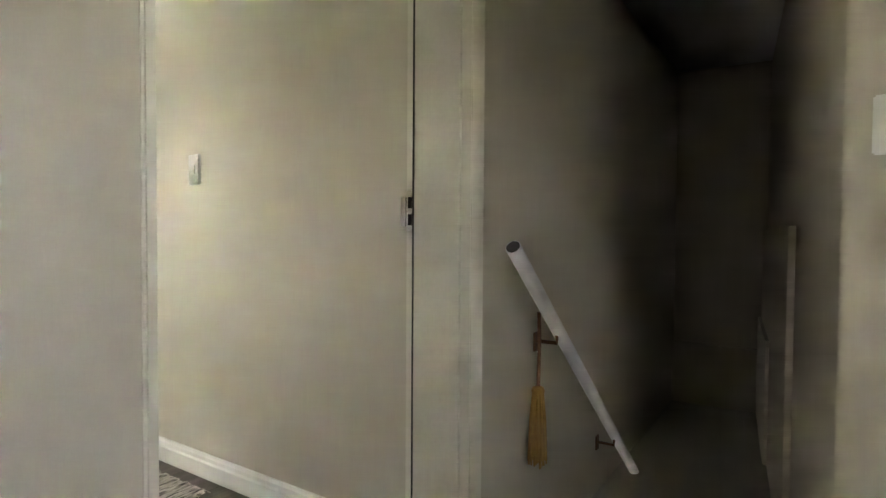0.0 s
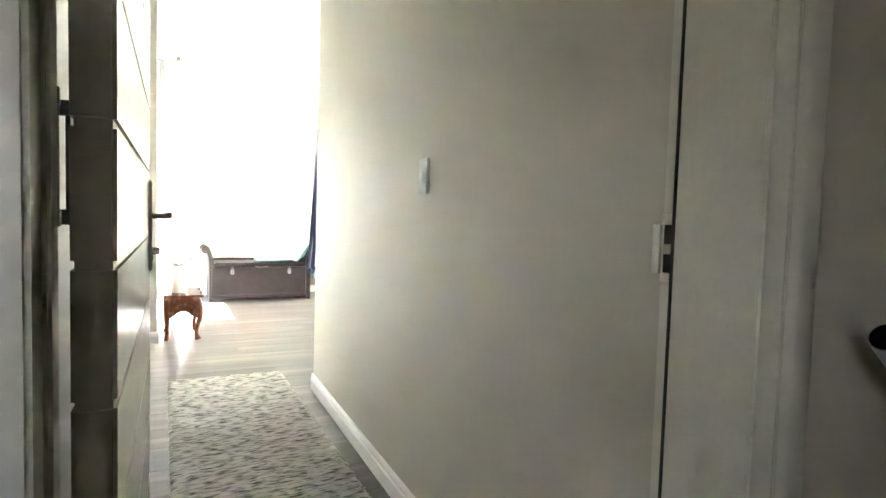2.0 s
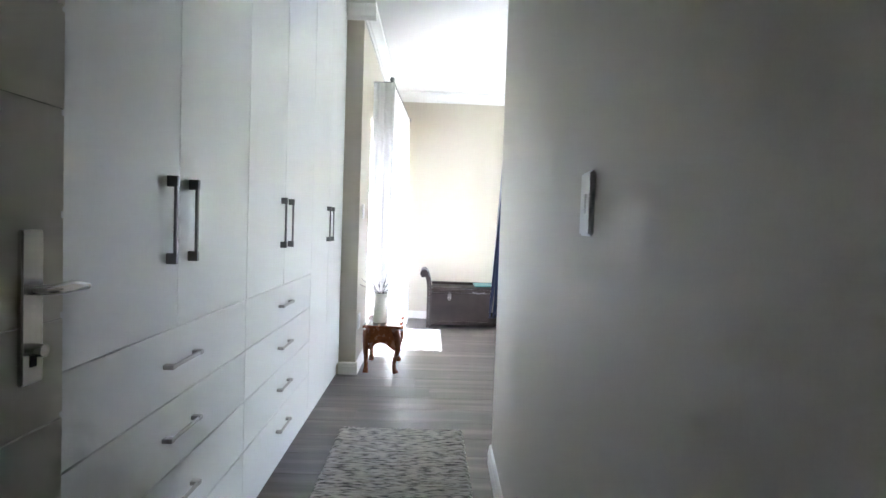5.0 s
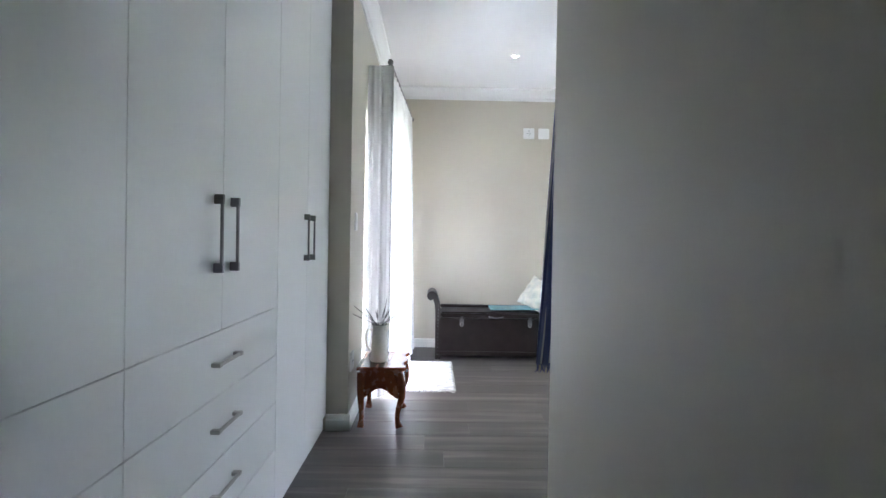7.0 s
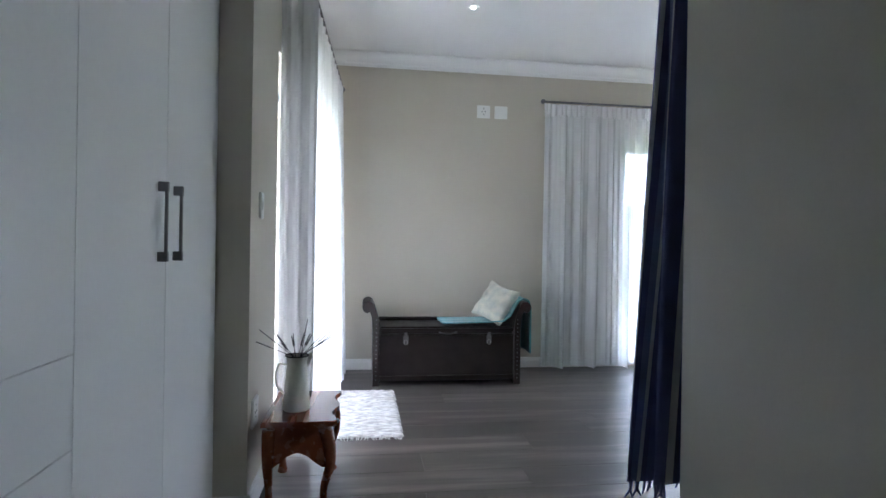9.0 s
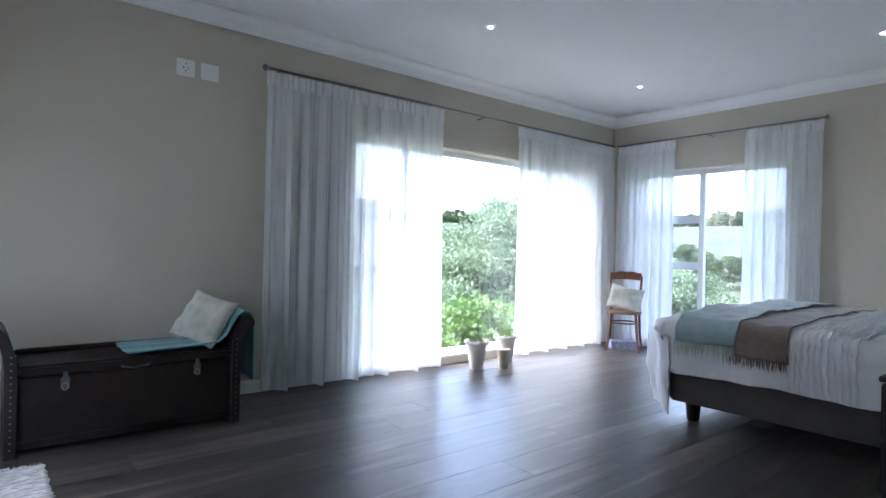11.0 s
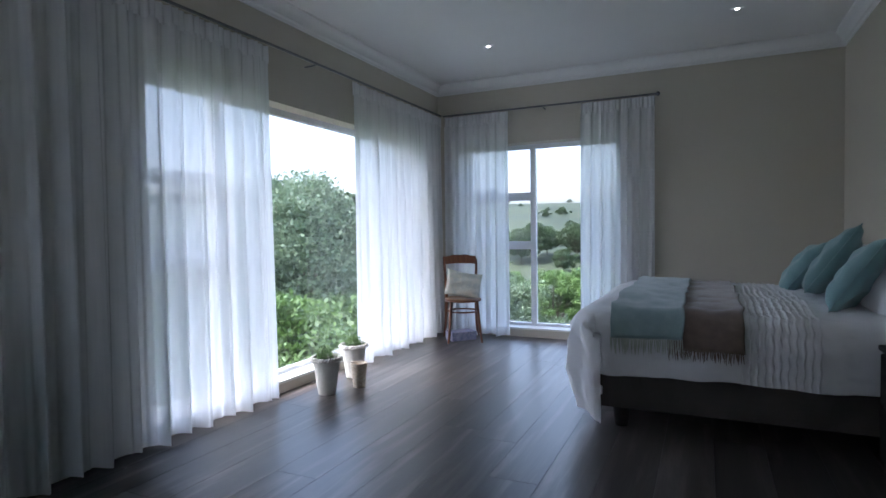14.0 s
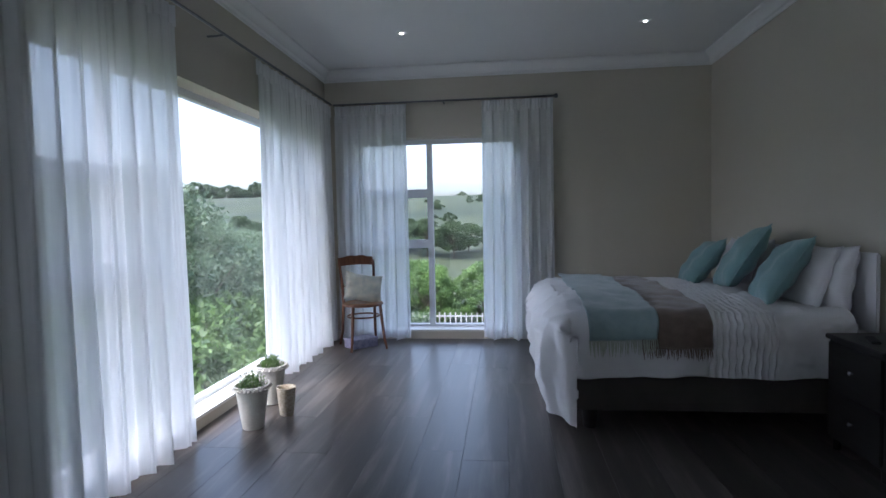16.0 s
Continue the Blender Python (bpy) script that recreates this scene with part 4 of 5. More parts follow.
part("base_rail", boxes((0.05, BL - 0.05, 0.012, 0.03, 0.03, 0.075), bevel=0.004), M_LEATHER, bench)


def arm(side):
    """A scrolled arm: a board that rises and curls outward."""
    inner = [(0.05, 0.0), (0.05, 0.45), (0.045, 0.52), (0.030, 0.575), (0.005, 0.61)]
    curl = [(0.005 - 0.045 + 0.048 * math.cos(t), 0.625 + 0.048 * math.sin(t)) for t in [k * math.pi / 7 for k in range(0, 11)]]
    outer = [(-0.028, 0.59), (-0.012, 0.54), (-0.003, 0.46), (0.0, 0.0)]
    prof = [(p if side < 0 else BL - p, z) for p, z in inner + curl + outer]
    bm = bmesh.new()
    f0, f1 = [[bm.verts.new((x, y, z)) for x, z in prof] for y in (-0.02, BD)]
    n = len(prof)
    for i in range(n):
        bm.faces.new((f0[i], f0[(i + 1) % n], f1[(i + 1) % n], f1[i]))
    bm.faces.new(f0)
    bm.faces.new(f1)
    bmesh.ops.triangulate(bm, faces=[f for f in bm.faces if len(f.verts) > 4])
    a = part("arm", bm, M_LEATHER, bench, angle=35)
    for k in range(15):
        z = 0.05 + k * 0.034
        x = 0.025 if side < 0 else BL - 0.025
        part("stud", lathe([(0.005, 0), (0.0045, 0.002), (0.001, 0.0035)], 8), M_PEWTER, a, at=pose(x, -0.02, z, 90, 0, 0))
    part("foot", boxes(((0.005 if side < 0 else BL - 0.045), (0.045 if side < 0 else BL - 0.005), -0.01, 0.03, -0.0, 0.02)), M_EBONY, bench, smooth=False)
    return a


arm(-1)
arm(1)
for x in (0.26, BL - 0.26):
    c = part("clasp", boxes((x - 0.022, x + 0.022, 0.0, 0.006, 0.33, 0.395), bevel=0.003), M_PEWTER, bench, "antiqued metal clasp")
    part("clasp_hasp", boxes((x - 0.012, x + 0.012, -0.008, 0.0, 0.35, 0.425), bevel=0.003), M_PEWTER, c)
    part("clasp_ring", tube([(x + 0.014 * math.cos(t), -0.008, 0.345 + 0.02 * math.sin(t)) for t in [k * math.pi / 6 for k in range(13)]], 0.0025, 6), M_STEEL, c)
part("carry_handle", tube([(0.53, 0.0, 0.425), (0.54, -0.018, 0.42), (0.60, -0.024, 0.412), (0.66, -0.018, 0.42), (0.67, 0.0, 0.425)], 0.007, 8), M_PEWTER, bench, "metal carrying handle")

thr = thing("bench_throw", "turquoise fleece throw folded over the bench arm", "throw", pose(1.055, 8.10, 0))


def throw_at(u, v):
    path = [(0.56, 0.478), (0.75, 0.479), (0.95, 0.482), (1.08, 0.492), (1.135, 0.535), (1.165, 0.60), (1.195, 0.66), (1.235, 0.688), (1.275, 0.672), (1.297, 0.62), (1.302, 0.5), (1.305, 0.36), (1.308, 0.23)]
    f = u * (len(path) - 1)
    k = min(int(f), len(path) - 2)
    f -= k
    x = path[k][0] * (1 - f) + path[k + 1][0] * f
    z = path[k][1] * (1 - f) + path[k + 1][1] * f
    return (x + 0.006 * math.sin(9 * v + 4 * u) * (u > 0.6), 0.035 + v * 0.37 + 0.01 * math.sin(8 * u), z + 0.006 + 0.005 * math.sin(14 * v + 6 * u) * (1 if u < 0.6 else 0.4))


t_ob = part("cloth", sheet(70, 30, throw_at), M_AQUA, thr, angle=180)
sol = t_ob.modifiers.new("thick", "SOLIDIFY")
sol.thickness, sol.offset = 0.008, 1
pillow("bench_cushion", "cream cushion with faded blue butterfly print on bench", pose(2.10, 8.32, 0.645, -33, 13, -60), 0.36, 0.34, 0.13, M_CUSHCREAM, 2)

# ---- side table with cabriole legs ----
st = thing("side_table", "small polished cherry wood side table with curved legs", "table", pose(0.575, 5.955, 0))
TW, TD, TH = 0.275, 0.47, 0.385            # depth from the wall, length along it, height


def wavy_top():
    n = 40
    pts = [(-0.012, -0.02), (TW * 0.8, -0.02)]
    for k in range(n + 1):
        v = k / n
        pts.append((TW + 0.006 + 0.014 * math.cos(v * 4 * math.pi) * (1 if 0.02 < v < 0.98 else 0), -0.02 + v * (TD + 0.04)))
    pts += [(-0.012, TD + 0.02)]
    bm = bmesh.new()
    lo_v, hi_v = [[bm.verts.new((x, y, z)) for x, y in pts] for z in (TH - 0.022, TH)]
    for i in range(len(pts)):
        j = (i + 1) % len(pts)
        bm.faces.new((lo_v[i], lo_v[j], hi_v[j], hi_v[i]))
    bm.faces.new(lo_v)
    top = bm.faces.new(hi_v)
    bmesh.ops.bevel(bm, geom=list(top.edges), offset=0.005, segments=2, affect="EDGES")
    return bm


part("tabletop", wavy_top(), M_CHERRY, st)


def apron(along, a, b, face, th):
    """A rail with a scalloped lower edge; 'x' runs across the end, 'y' along the side."""
    n = 24
    bm = bmesh.new()
    rows = []
    for off in (0, th):
        for edge in (0, 1):
            row = []
            for k in range(n + 1):
                v = k / n
                s = a + (b - a) * v
                z = TH - 0.022 if edge else TH - 0.205 + 0.06 * min(1, max(0, math.sin(math.pi * v) * 1.5 - 0.25)) + 0.008 * math.cos(v * 4 * math.pi)
                row.append(bm.verts.new((s, face + off, z) if along == "x" else (face + off, s, z)))
            rows.append(row)
    for k in range(n):
        for p, q in ((0, 1), (2, 3), (0, 2), (1, 3)):
            bm.faces.new((rows[p][k], rows[p][k + 1], rows[q][k + 1], rows[q][k]))
    for k in (0, n):
        bm.faces.new((rows[0][k], rows[1][k], rows[3][k], rows[2][k]))
    return bm


part("end_apron", apron("x", 0.02, TW - 0.03, 0.006, 0.014), M_CHERRY, st)
part("end_apron", apron("x", 0.02, TW - 0.03, TD - 0.02, 0.014), M_CHERRY, st)
part("back_apron", apron("y", 0.02, TD - 0.02, 0.006, 0.014), M_CHERRY, st)
part("front_apron", apron("y", 0.02, TD - 0.02, TW - 0.036, 0.012), M_CHERRY, st)
dr = part("drawer", boxes((TW - 0.024, TW - 0.004, 0.06, TD - 0.06, TH - 0.118, TH - 0.03), bevel=0.006), M_CHERRY, st)
part("knob", lathe([(0.004, 0), (0.004, 0.008), (0.011, 0.014), (0.008, 0.022), (0.001, 0.024)], 14), M_PEWTER, dr, at=pose(TW - 0.004, TD / 2, TH - 0.075, 0, 90, 0))
for lx, sx in ((0.018, -0.15), (TW - 0.03, 1)):
    for ly, sy in ((0.018, -1), (TD - 0.018, 1)):
        pts, rad = [], []
        for k in range(15):
            v = k / 14
            bow = 0.028 * math.sin(v * math.pi * 1.0) ** 1.0 * (1 - v) * 2.1 - 0.016 * math.sin(max(0, v - 0.45) / 0.55 * math.pi) + 0.014 * max(0, v - 0.85) / 0.15
            pts.append((lx + sx * bow * 0.7, ly + sy * bow * 0.7 * (1 if sx > 0 else 0.6), (TH - 0.04) * (1 - v) + 0.006 * v))
            rad.append(0.030 - 0.015 * min(1, v / 0.75) + (0.009 * (v - 0.85) / 0.15 if v > 0.85 else 0))
        part("leg", tube(pts, rad, 12), M_CHERRY, st, angle=60)

# ---- enamel jug with dried lavender ----
jug = thing("enamel_jug", "chipped white enamel jug on the side table", "jug", pose(0.685, 6.115, TH + 0.001, 0, 0, 200))
part("body", lathe([(0.052, 0.0), (0.058, 0.006), (0.059, 0.02), (0.052, 0.10), (0.045, 0.17), (0.042, 0.205), (0.045, 0.225), (0.050, 0.236), (0.047, 0.236), (0.040, 0.20), (0.003, 0.19)], 32), M_ENAMEL, jug)
part("rim", tube([(0.049 * math.cos(t), 0.049 * math.sin(t), 0.237) for t in [k * math.pi / 12 for k in range(25)]], 0.003, 6), M_BLACK, jug, "worn dark rim")
part("handle", tube([(0.042, 0, 0.20), (0.075, 0, 0.205), (0.092, 0, 0.17), (0.085, 0, 0.11), (0.055, 0, 0.075)], [0.007, 0.008, 0.008, 0.008, 0.007], 10, squash=0.6), M_ENAMEL, jug)
part("spout", tube([(-0.036, 0, 0.19), (-0.052, 0, 0.222), (-0.066, 0, 0.242)], [0.016, 0.013, 0.008], 10), M_ENAMEL, jug)
lav = thing("dried_lavender", "bunch of dark dried lavender stems in the jug", "flowers", pose(0.685, 6.115, TH + 0.2))
rl = random.Random(12)
for k in range(16):
    az, lean, ln = rl.uniform(0, 6.28), rl.uniform(0.15, 1.15), rl.uniform(0.09, 0.19)
    if k < 4:
        az, lean, ln = (3.3, 0.1, 2.9, 3.9)[k], (1.15, 0.95, 0.95, 0.7)[k], (0.21, 0.16, 0.2, 0.15)[k]
    d = Vector((math.cos(az) * math.sin(lean), math.sin(az) * math.sin(lean), math.cos(lean)))
    p0 = Vector((0.02 * math.cos(az), 0.02 * math.sin(az), 0.0))
    stem = part("stem", tube([p0, p0 + Vector((0, 0, 0.035)), p0 + Vector((0, 0, 0.035)) + d * ln], 0.0014, 5), M_LAV, lav)
    bm = bmesh.new()
    for q in range(9):
        c = p0 + Vector((0, 0, 0.035)) + d * (ln * (0.5 + 0.055 * q))
        tube([c - d * 0.004, c, c + d * 0.005], [0.001, 0.0048 - 0.0003 * q, 0.001], 6, bm)
    part("flower_spike", bm, M_LAV, stem)


# ---- pots by the window ----
def pot(name, label, m, r0, r1, h, beads, plant, seed):
    o = thing(name, label, "plant pot", m, group="plant pots")
    mat = M_TERRA if beads else M_TERRA2
    part("pot_body", lathe([(r0 * 0.9, 0), (r0, 0.006), (r0 * 1.02, 0.02), (r0 + (r1 - r0) * 0.55, h * 0.6), (r0 + (r1 - r0) * 0.78, h * 0.85), (r1, h), (r1 - 0.009, h), (r1 - 0.014, h - 0.03), (r1 - 0.02, h - 0.035), (0.002, h - 0.036)], 32), mat, o)
    if beads:
        rg = random.Random(seed)
        bm = bmesh.new()
        nb = 30
        for k in range(nb):
            t = 2 * math.pi * k / nb
            for q in range(2):
                rr = r1 + 0.002 + 0.007 * q
                c = Vector((rr * math.cos(t + q * 0.1), rr * math.sin(t + q * 0.1), h - 0.004 - 0.014 * q))
                s = 0.0105 * rg.uniform(0.8, 1.2)
                bmesh.ops.create_icosphere(bm, subdivisions=1, radius=s, matrix=Matrix.Translation(c))
        part("beaded_rim", bm, M_TERRA, o, "rim of moulded clay beads", angle=180)
    if plant:
        part("soil", lathe([(0.002, h - 0.022), (r1 - 0.016, h - 0.024), (r1 - 0.018, h - 0.034)], 20), M_SOIL, o)
        rg = np.random.default_rng(seed)
        n = 1500
        th, ph = rg.uniform(0, 2 * np.pi, n), np.arccos(rg.uniform(0.05, 1, n))
        rad = rg.uniform(0.35, 1, n) ** 0.6 * (0.070 + 0.02 * np.sin(5 * th) * np.sin(ph))
        c = np.stack([rad * 1.12 * np.cos(th) * np.sin(ph), rad * 1.12 * np.sin(th) * np.sin(ph), h - 0.03 + rad * 1.5 * np.cos(ph)], 1)
        part("foliage", leaves(c, 0.011, 0.007, rg, np.stack([np.cos(th) * np.sin(ph), np.sin(th) * np.sin(ph), np.cos(ph) + 0.3], 1)), M_LEAF4, o, "clipped green foliage", smooth=False)["kind"] = "stuff"
    return o


def leaves(centres, length, width, rg, dirs=None):
    """Many small pointed leaves as one mesh."""
    n = len(centres)
    d = rg.normal(size=(n, 3)) * 0.7 + (dirs if dirs is not None else 0)
    d /= np.linalg.norm(d, axis=1)[:, None] + 1e-9
    s = np.cross(d, rg.normal(size=(n, 3)))
    s /= np.linalg.norm(s, axis=1)[:, None] + 1e-9
    k = rg.uniform(0.7, 1.3, n)[:, None]
    v = np.stack([centres - d * length * k / 2, centres + s * width * k / 2, centres + d * length * k / 2, centres - s * width * k / 2], 1).reshape(-1, 3)
    me = bpy.data.meshes.new("leaves")
    me.from_pydata(v.tolist(), [], [(4 * i, 4 * i + 1, 4 * i + 2, 4 * i + 3) for i in range(n)])
    return me


pot("plant_pot", "tapered whitewashed clay pot with small green shrub", pose(4.62, 8.40, 0), 0.064, 0.104, 0.270, True, True, 5)
pot("plant_pot", "tapered whitewashed clay pot with small green shrub", pose(5.09, 8.48, 0, 0, 0, 50), 0.064, 0.104, 0.270, True, True, 6)
pot("clay_cup", "small speckled clay pot standing empty on the floor", pose(4.86, 8.28, 0), 0.045, 0.064, 0.185, False, False, 7)

# ---- bentwood chair ----
CH = pose(6.845, 8.26, 0, 0, 0, -61)
chair = thing("bentwood_chair", "brown bentwood cafe chair with a round tan seat", "chair", CH)
# chair space: front towards -y, back towards +y
part("seat", lathe([(0.17, 0.432), (0.185, 0.435), (0.19, 0.448), (0.183, 0.458), (0.16, 0.455), (0.002, 0.451)], 32), M_SEATWOOD, chair)
part("seat_ring", tube([(0.186 * math.cos(t), 0.186 * math.sin(t), 0.435) for t in [k * math.pi / 16 for k in range(33)]], 0.014, 8), M_BENTWOOD, chair)
for s in (-1, 1):
    part("front_leg", tube([(s * 0.135, -0.125, 0.43), (s * 0.15, -0.145, 0.25), (s * 0.162, -0.165, 0.1), (s * 0.178, -0.188, 0.0)], [0.016, 0.0155, 0.014, 0.012], 12), M_BENTWOOD, chair)
    part("back_leg", tube([(s * 0.19, 0.24, 0.0), (s * 0.172, 0.195, 0.15), (s * 0.16, 0.165, 0.43), (s * 0.164, 0.18, 0.6), (s * 0.176, 0.215, 0.77), (s * 0.178, 0.235, 0.86)], [0.012, 0.015, 0.016, 0.015, 0.014, 0.013], 12), M_BENTWOOD, chair)
bm = bmesh.new()
n = 18
rows = []
for k in range(n + 1):
    v = 2 * k / n - 1
    yb, zt = 0.235 + 0.02 * (1 - v * v), 0.885 + 0.022 * (1 - v * v) - 0.004 * math.cos(v * 9)
    zb = 0.80 + 0.012 * (1 - v * v)
    rows.append([bm.verts.new(p) for p in ((v * 0.19, yb, zb), (v * 0.19, yb + 0.018, zb), (v * 0.19, yb + 0.022, zt), (v * 0.19, yb + 0.004, zt))])
for a, b in zip(rows, rows[1:]):
    for k in range(4):
        bm.faces.new((a[k], a[(k + 1) % 4], b[(k + 1) % 4], b[k]))
bm.faces.new(rows[0])
bm.faces.new(rows[-1])
bmesh.ops.bevel(bm, geom=list(bm.edges), offset=0.002, segments=1, affect="EDGES")
part("top_rail", bm, M_BENTWOOD, chair, "curved wooden top rail")
part("lower_rail", tube([(-0.165, 0.175, 0.60), (-0.08, 0.195, 0.605), (0.08, 0.195, 0.605), (0.165, 0.175, 0.60)], 0.009, 8), M_BENTWOOD, chair)
part("stretcher_ring", tube([(0.158 * math.cos(t), 0.158 * math.sin(t) + 0.004, 0.315) for t in [k * math.pi / 14 for k in range(29)]], 0.0085, 8), M_BENTWOOD, chair)
pillow("chair_cushion", "pale cream linen cushion leaning on the chair", CH @ pose(0.01, 0.01, 0.60, -26, 12, 0), 0.39, 0.30, 0.13, M_CUSHCREAM, 5)
bx = thing("patterned_box", "lilac patterned cardboard box under the chair", "box", CH @ pose(-0.02, 0.05, 0, 0, 0, 18))
part("box_body", boxes((-0.14, 0.14, -0.09, 0.09, 0.0, 0.062), bevel=0.002), M_BOXP, bx)
part("box_lid", boxes((-0.144, 0.144, -0.094, 0.094, 0.063, 0.092), bevel=0.002), M_BOXP, bx)

# ---- bed ----
BX0, BX1, BY0, BY1 = 4.66, 6.46, 4.84, 6.48
BTOP, BASE_Z0, BASE_Z1 = 0.675, 0.125, 0.37
bed = thing("bed", "double bed with brown upholstered base and dark legs", "bed")
part("bed_base", boxes((BX0, BX1, BY0, BY1, BASE_Z0, BASE_Z1), bevel=0.012), M_BEDBASE, bed, "brown upholstered bed base")
part("mattress", boxes((BX0 + 0.01, BX1 - 0.01, BY0 + 0.01, BY1 - 0.01, BASE_Z1, BTOP - 0.055), bevel=0.04), M_LINEN, bed)
for x in (BX0 + 0.09, BX1 - 0.09):
    for y in (BY0 + 0.1, BY1 - 0.125):
        part("bed_leg", lathe([(0.036, 0), (0.040, 0.004), (0.05, 0.115), (0.05, BASE_Z0)], 16, (x, y, 0)), M_EBONY, bed, "tapered dark wooden leg")


def duvet_point(cx, cy, lift=0.0):
    """Cloth place (metres from the bed's foot corner) to its place in the room, draped over side and foot."""
    # cx: across from near edge (negative hangs over the side); cy: from the foot towards the head (negative hangs over the foot)
    W = BX1 - BX0
    a = max(0.0, -cx) + max(0.0, cx - W)
    sx = -1 if cx < 0 else 1
    b = max(0.0, -cy)
    sm = min(1.0, b / 0.22)
    q = min(1.0, a / 0.44) * sm
    a *= 1 - 0.8 * sm * sm * (3 - 2 * sm)
    x = BX0 + min(max(cx, 0.0), W)
    y = BY1 - max(cy, 0.0)
    puff = 0.045 * (noise.noise(Vector((cx * 2.3, cy * 2.6, 1.5))) + 0.5 * noise.noise(Vector((cx * 6, cy * 6.5, 4))))
    crown = 0.03 * math.sin(math.pi * min(max(cx / W, 0), 1)) + 0.012
    z = BTOP + 0.01 + crown * (1 if a + b == 0 else max(0.0, 1 - (a + b) * 6)) + puff * (0.6 if a + b == 0 else 0.3)
    drop = math.hypot(a, b) if min(a, b) == 0 else b + 0.5 * a
    if drop > 0:
        fb = b / (a + b)
        rr = 0.08 + 0.05 * fb
        reach = 0.085 + 0.075 * fb
        t = min(drop / (rr * 1.5), math.pi / 2)
        down = rr * (1 - math.cos(t)) + max(0.0, drop - rr * 1.5 * math.pi / 2)
        fall = max(0.0, down - 0.16) / 0.5
        wav = (0.016 + 0.012 * fb) * math.sin((cy if a > b else cx) * 13 + 2.5 * noise.noise(Vector((cx * 3, cy * 3, 7)))) * min(1, drop / 0.25)
        o = (reach * math.sin(t) ** 0.8 + puff * 0.5) * max(0.35, 1 - 0.9 * max(0.0, fall - 0.42 * fb) - 0.15 * (1 - fb)) + wav
        nx, ny = sx * a, b
        ln = math.hypot(nx, ny) + 1e-9
        x += nx / ln * o
        y += ny / ln * o
        z -= down
    if q > 0:
        # the corner folds back along the side of the bed
        x += sx * 0.05 * math.sin(math.pi * 0.6 * q)
        y = BY1 - 0.03 * q + (y - BY1) * (1 - q ** 1.2)
    return Vector((x, y, max(z + lift, 0.022)))


def draped(cx0, cx1, cy0, cy1, nu, nv, lift, tuck=None):
    def at(u, v):
        cx, cy = cx0 + (cx1 - cx0) * u, cy0 + (cy1 - cy0) * v
        p = duvet_point(cx, cy)
        if lift:
            side = min(1.0, max(0.0, -cx) / 0.12)
            p = p + Vector((-lift * side, 0, lift * (1 - 0.8 * side)))
        if tuck:
            p = p + tuck(cx, cy)
        return p
    return sheet(nu, nv, at)


dv = thing("duvet", "white cotton duvet draped over the bed, slightly creased", "duvet")


def crease(cx, cy):
    k = 0.013 * noise.noise(Vector((cx * 7, cy * 11, 3))) + 0.008 * (0.5 - abs(noise.noise(Vector((cx * 10, cy * 8, 8))))) + 0.004 * noise.noise(Vector((cx * 26, cy * 22, 8)))
    if cx < 0 and cy < 0:
        k *= 0.25
    return Vector((-k if cx < 0 else 0, k if cy < 0 else 0, k if cx >= 0 and cy >= 0 else 0))


d_ob = part("cover", draped(-0.46, BX1 - BX0 + 0.33, -0.76, 1.50, 200, 270, 0.0, crease), M_LINEN, dv, angle=180)


def ruche(cx, cy):
    k = 0.0075 * max(0.0, math.sin(cy * 2 * math.pi / 0.034 + 0.55 * math.sin(cx * 2 * math.pi / 0.11 + 2.2 * noise.noise(Vector((cx * 3, cy * 9, 1)))))) + 0.003 * noise.noise(Vector((cx * 20, cy * 20, 2)))
    return crease(cx, cy) + (Vector((-k, 0, 0.2 * k)) if cx < -0.06 else Vector((0, 0, k)))


part("ruched_band", draped(-0.462, BX1 - BX0 + 0.1, 0.75, 1.12, 230, 130, 0.005, ruche), M_LINEN, dv, "band of ruched pintuck cotton", angle=180)
sol = d_ob.modifiers.new("thick", "SOLIDIFY")
sol.thickness, sol.offset = 0.012, 1


def bed_throw(name, label, cx0, cx1, cy0, cy1, lift, material, fringe_mat, seed, flen):
    o = thing(name, label, "throw")
    ob = part("cloth", draped(cx0, cx1, cy0, cy1, 80, 34, lift, lambda x, y: Vector((0, 0.022 * noise.noise(Vector((x * 6, y * 3, seed))), 0.010 * noise.noise(Vector((x * 8, y * 9, seed))) + 0.004 * noise.noise(Vector((x * 20, y * 18, seed)))))), material, o, angle=180)
    s = ob.modifiers.new("thick", "SOLIDIFY")
    s.thickness, s.offset = 0.006, -1
    r = random.Random(seed)
    bm = bmesh.new()
    n = 46
    for k in range(n):
        cy = cy0 + (cy1 - cy0) * (k + 0.5) / n
        p = duvet_point(cx0 + 0.01, cy) + Vector((-lift - 0.006, 0, 0))
        q = r.uniform(-0.012, 0.012)
        l2 = flen * r.uniform(0.75, 1.15)
        tube([p, p + Vector((-0.006, q * 0.5, -l2 * 0.5)), p + Vector((-0.004 + r.uniform(-0.006, 0.004), q, -l2))], [0.003, 0.0034, 0.0012], 5, bm)
    part("fringe", bm, fringe_mat, o, "twisted wool fringe")["kind"] = "stuff"
    return o


bed_throw("bed_throw", "pale aqua mohair throw with fringe across the bed", -0.24, 1.75, 0.09, 0.47, 0.034, M_THROW1, M_FRINGE, 3, 0.085)
bed_throw("bed_throw", "brown mohair throw with fringe across the bed", -0.29, 1.75, 0.39, 0.76, 0.020, M_THROW2, M_THROW2, 8, 0.06)

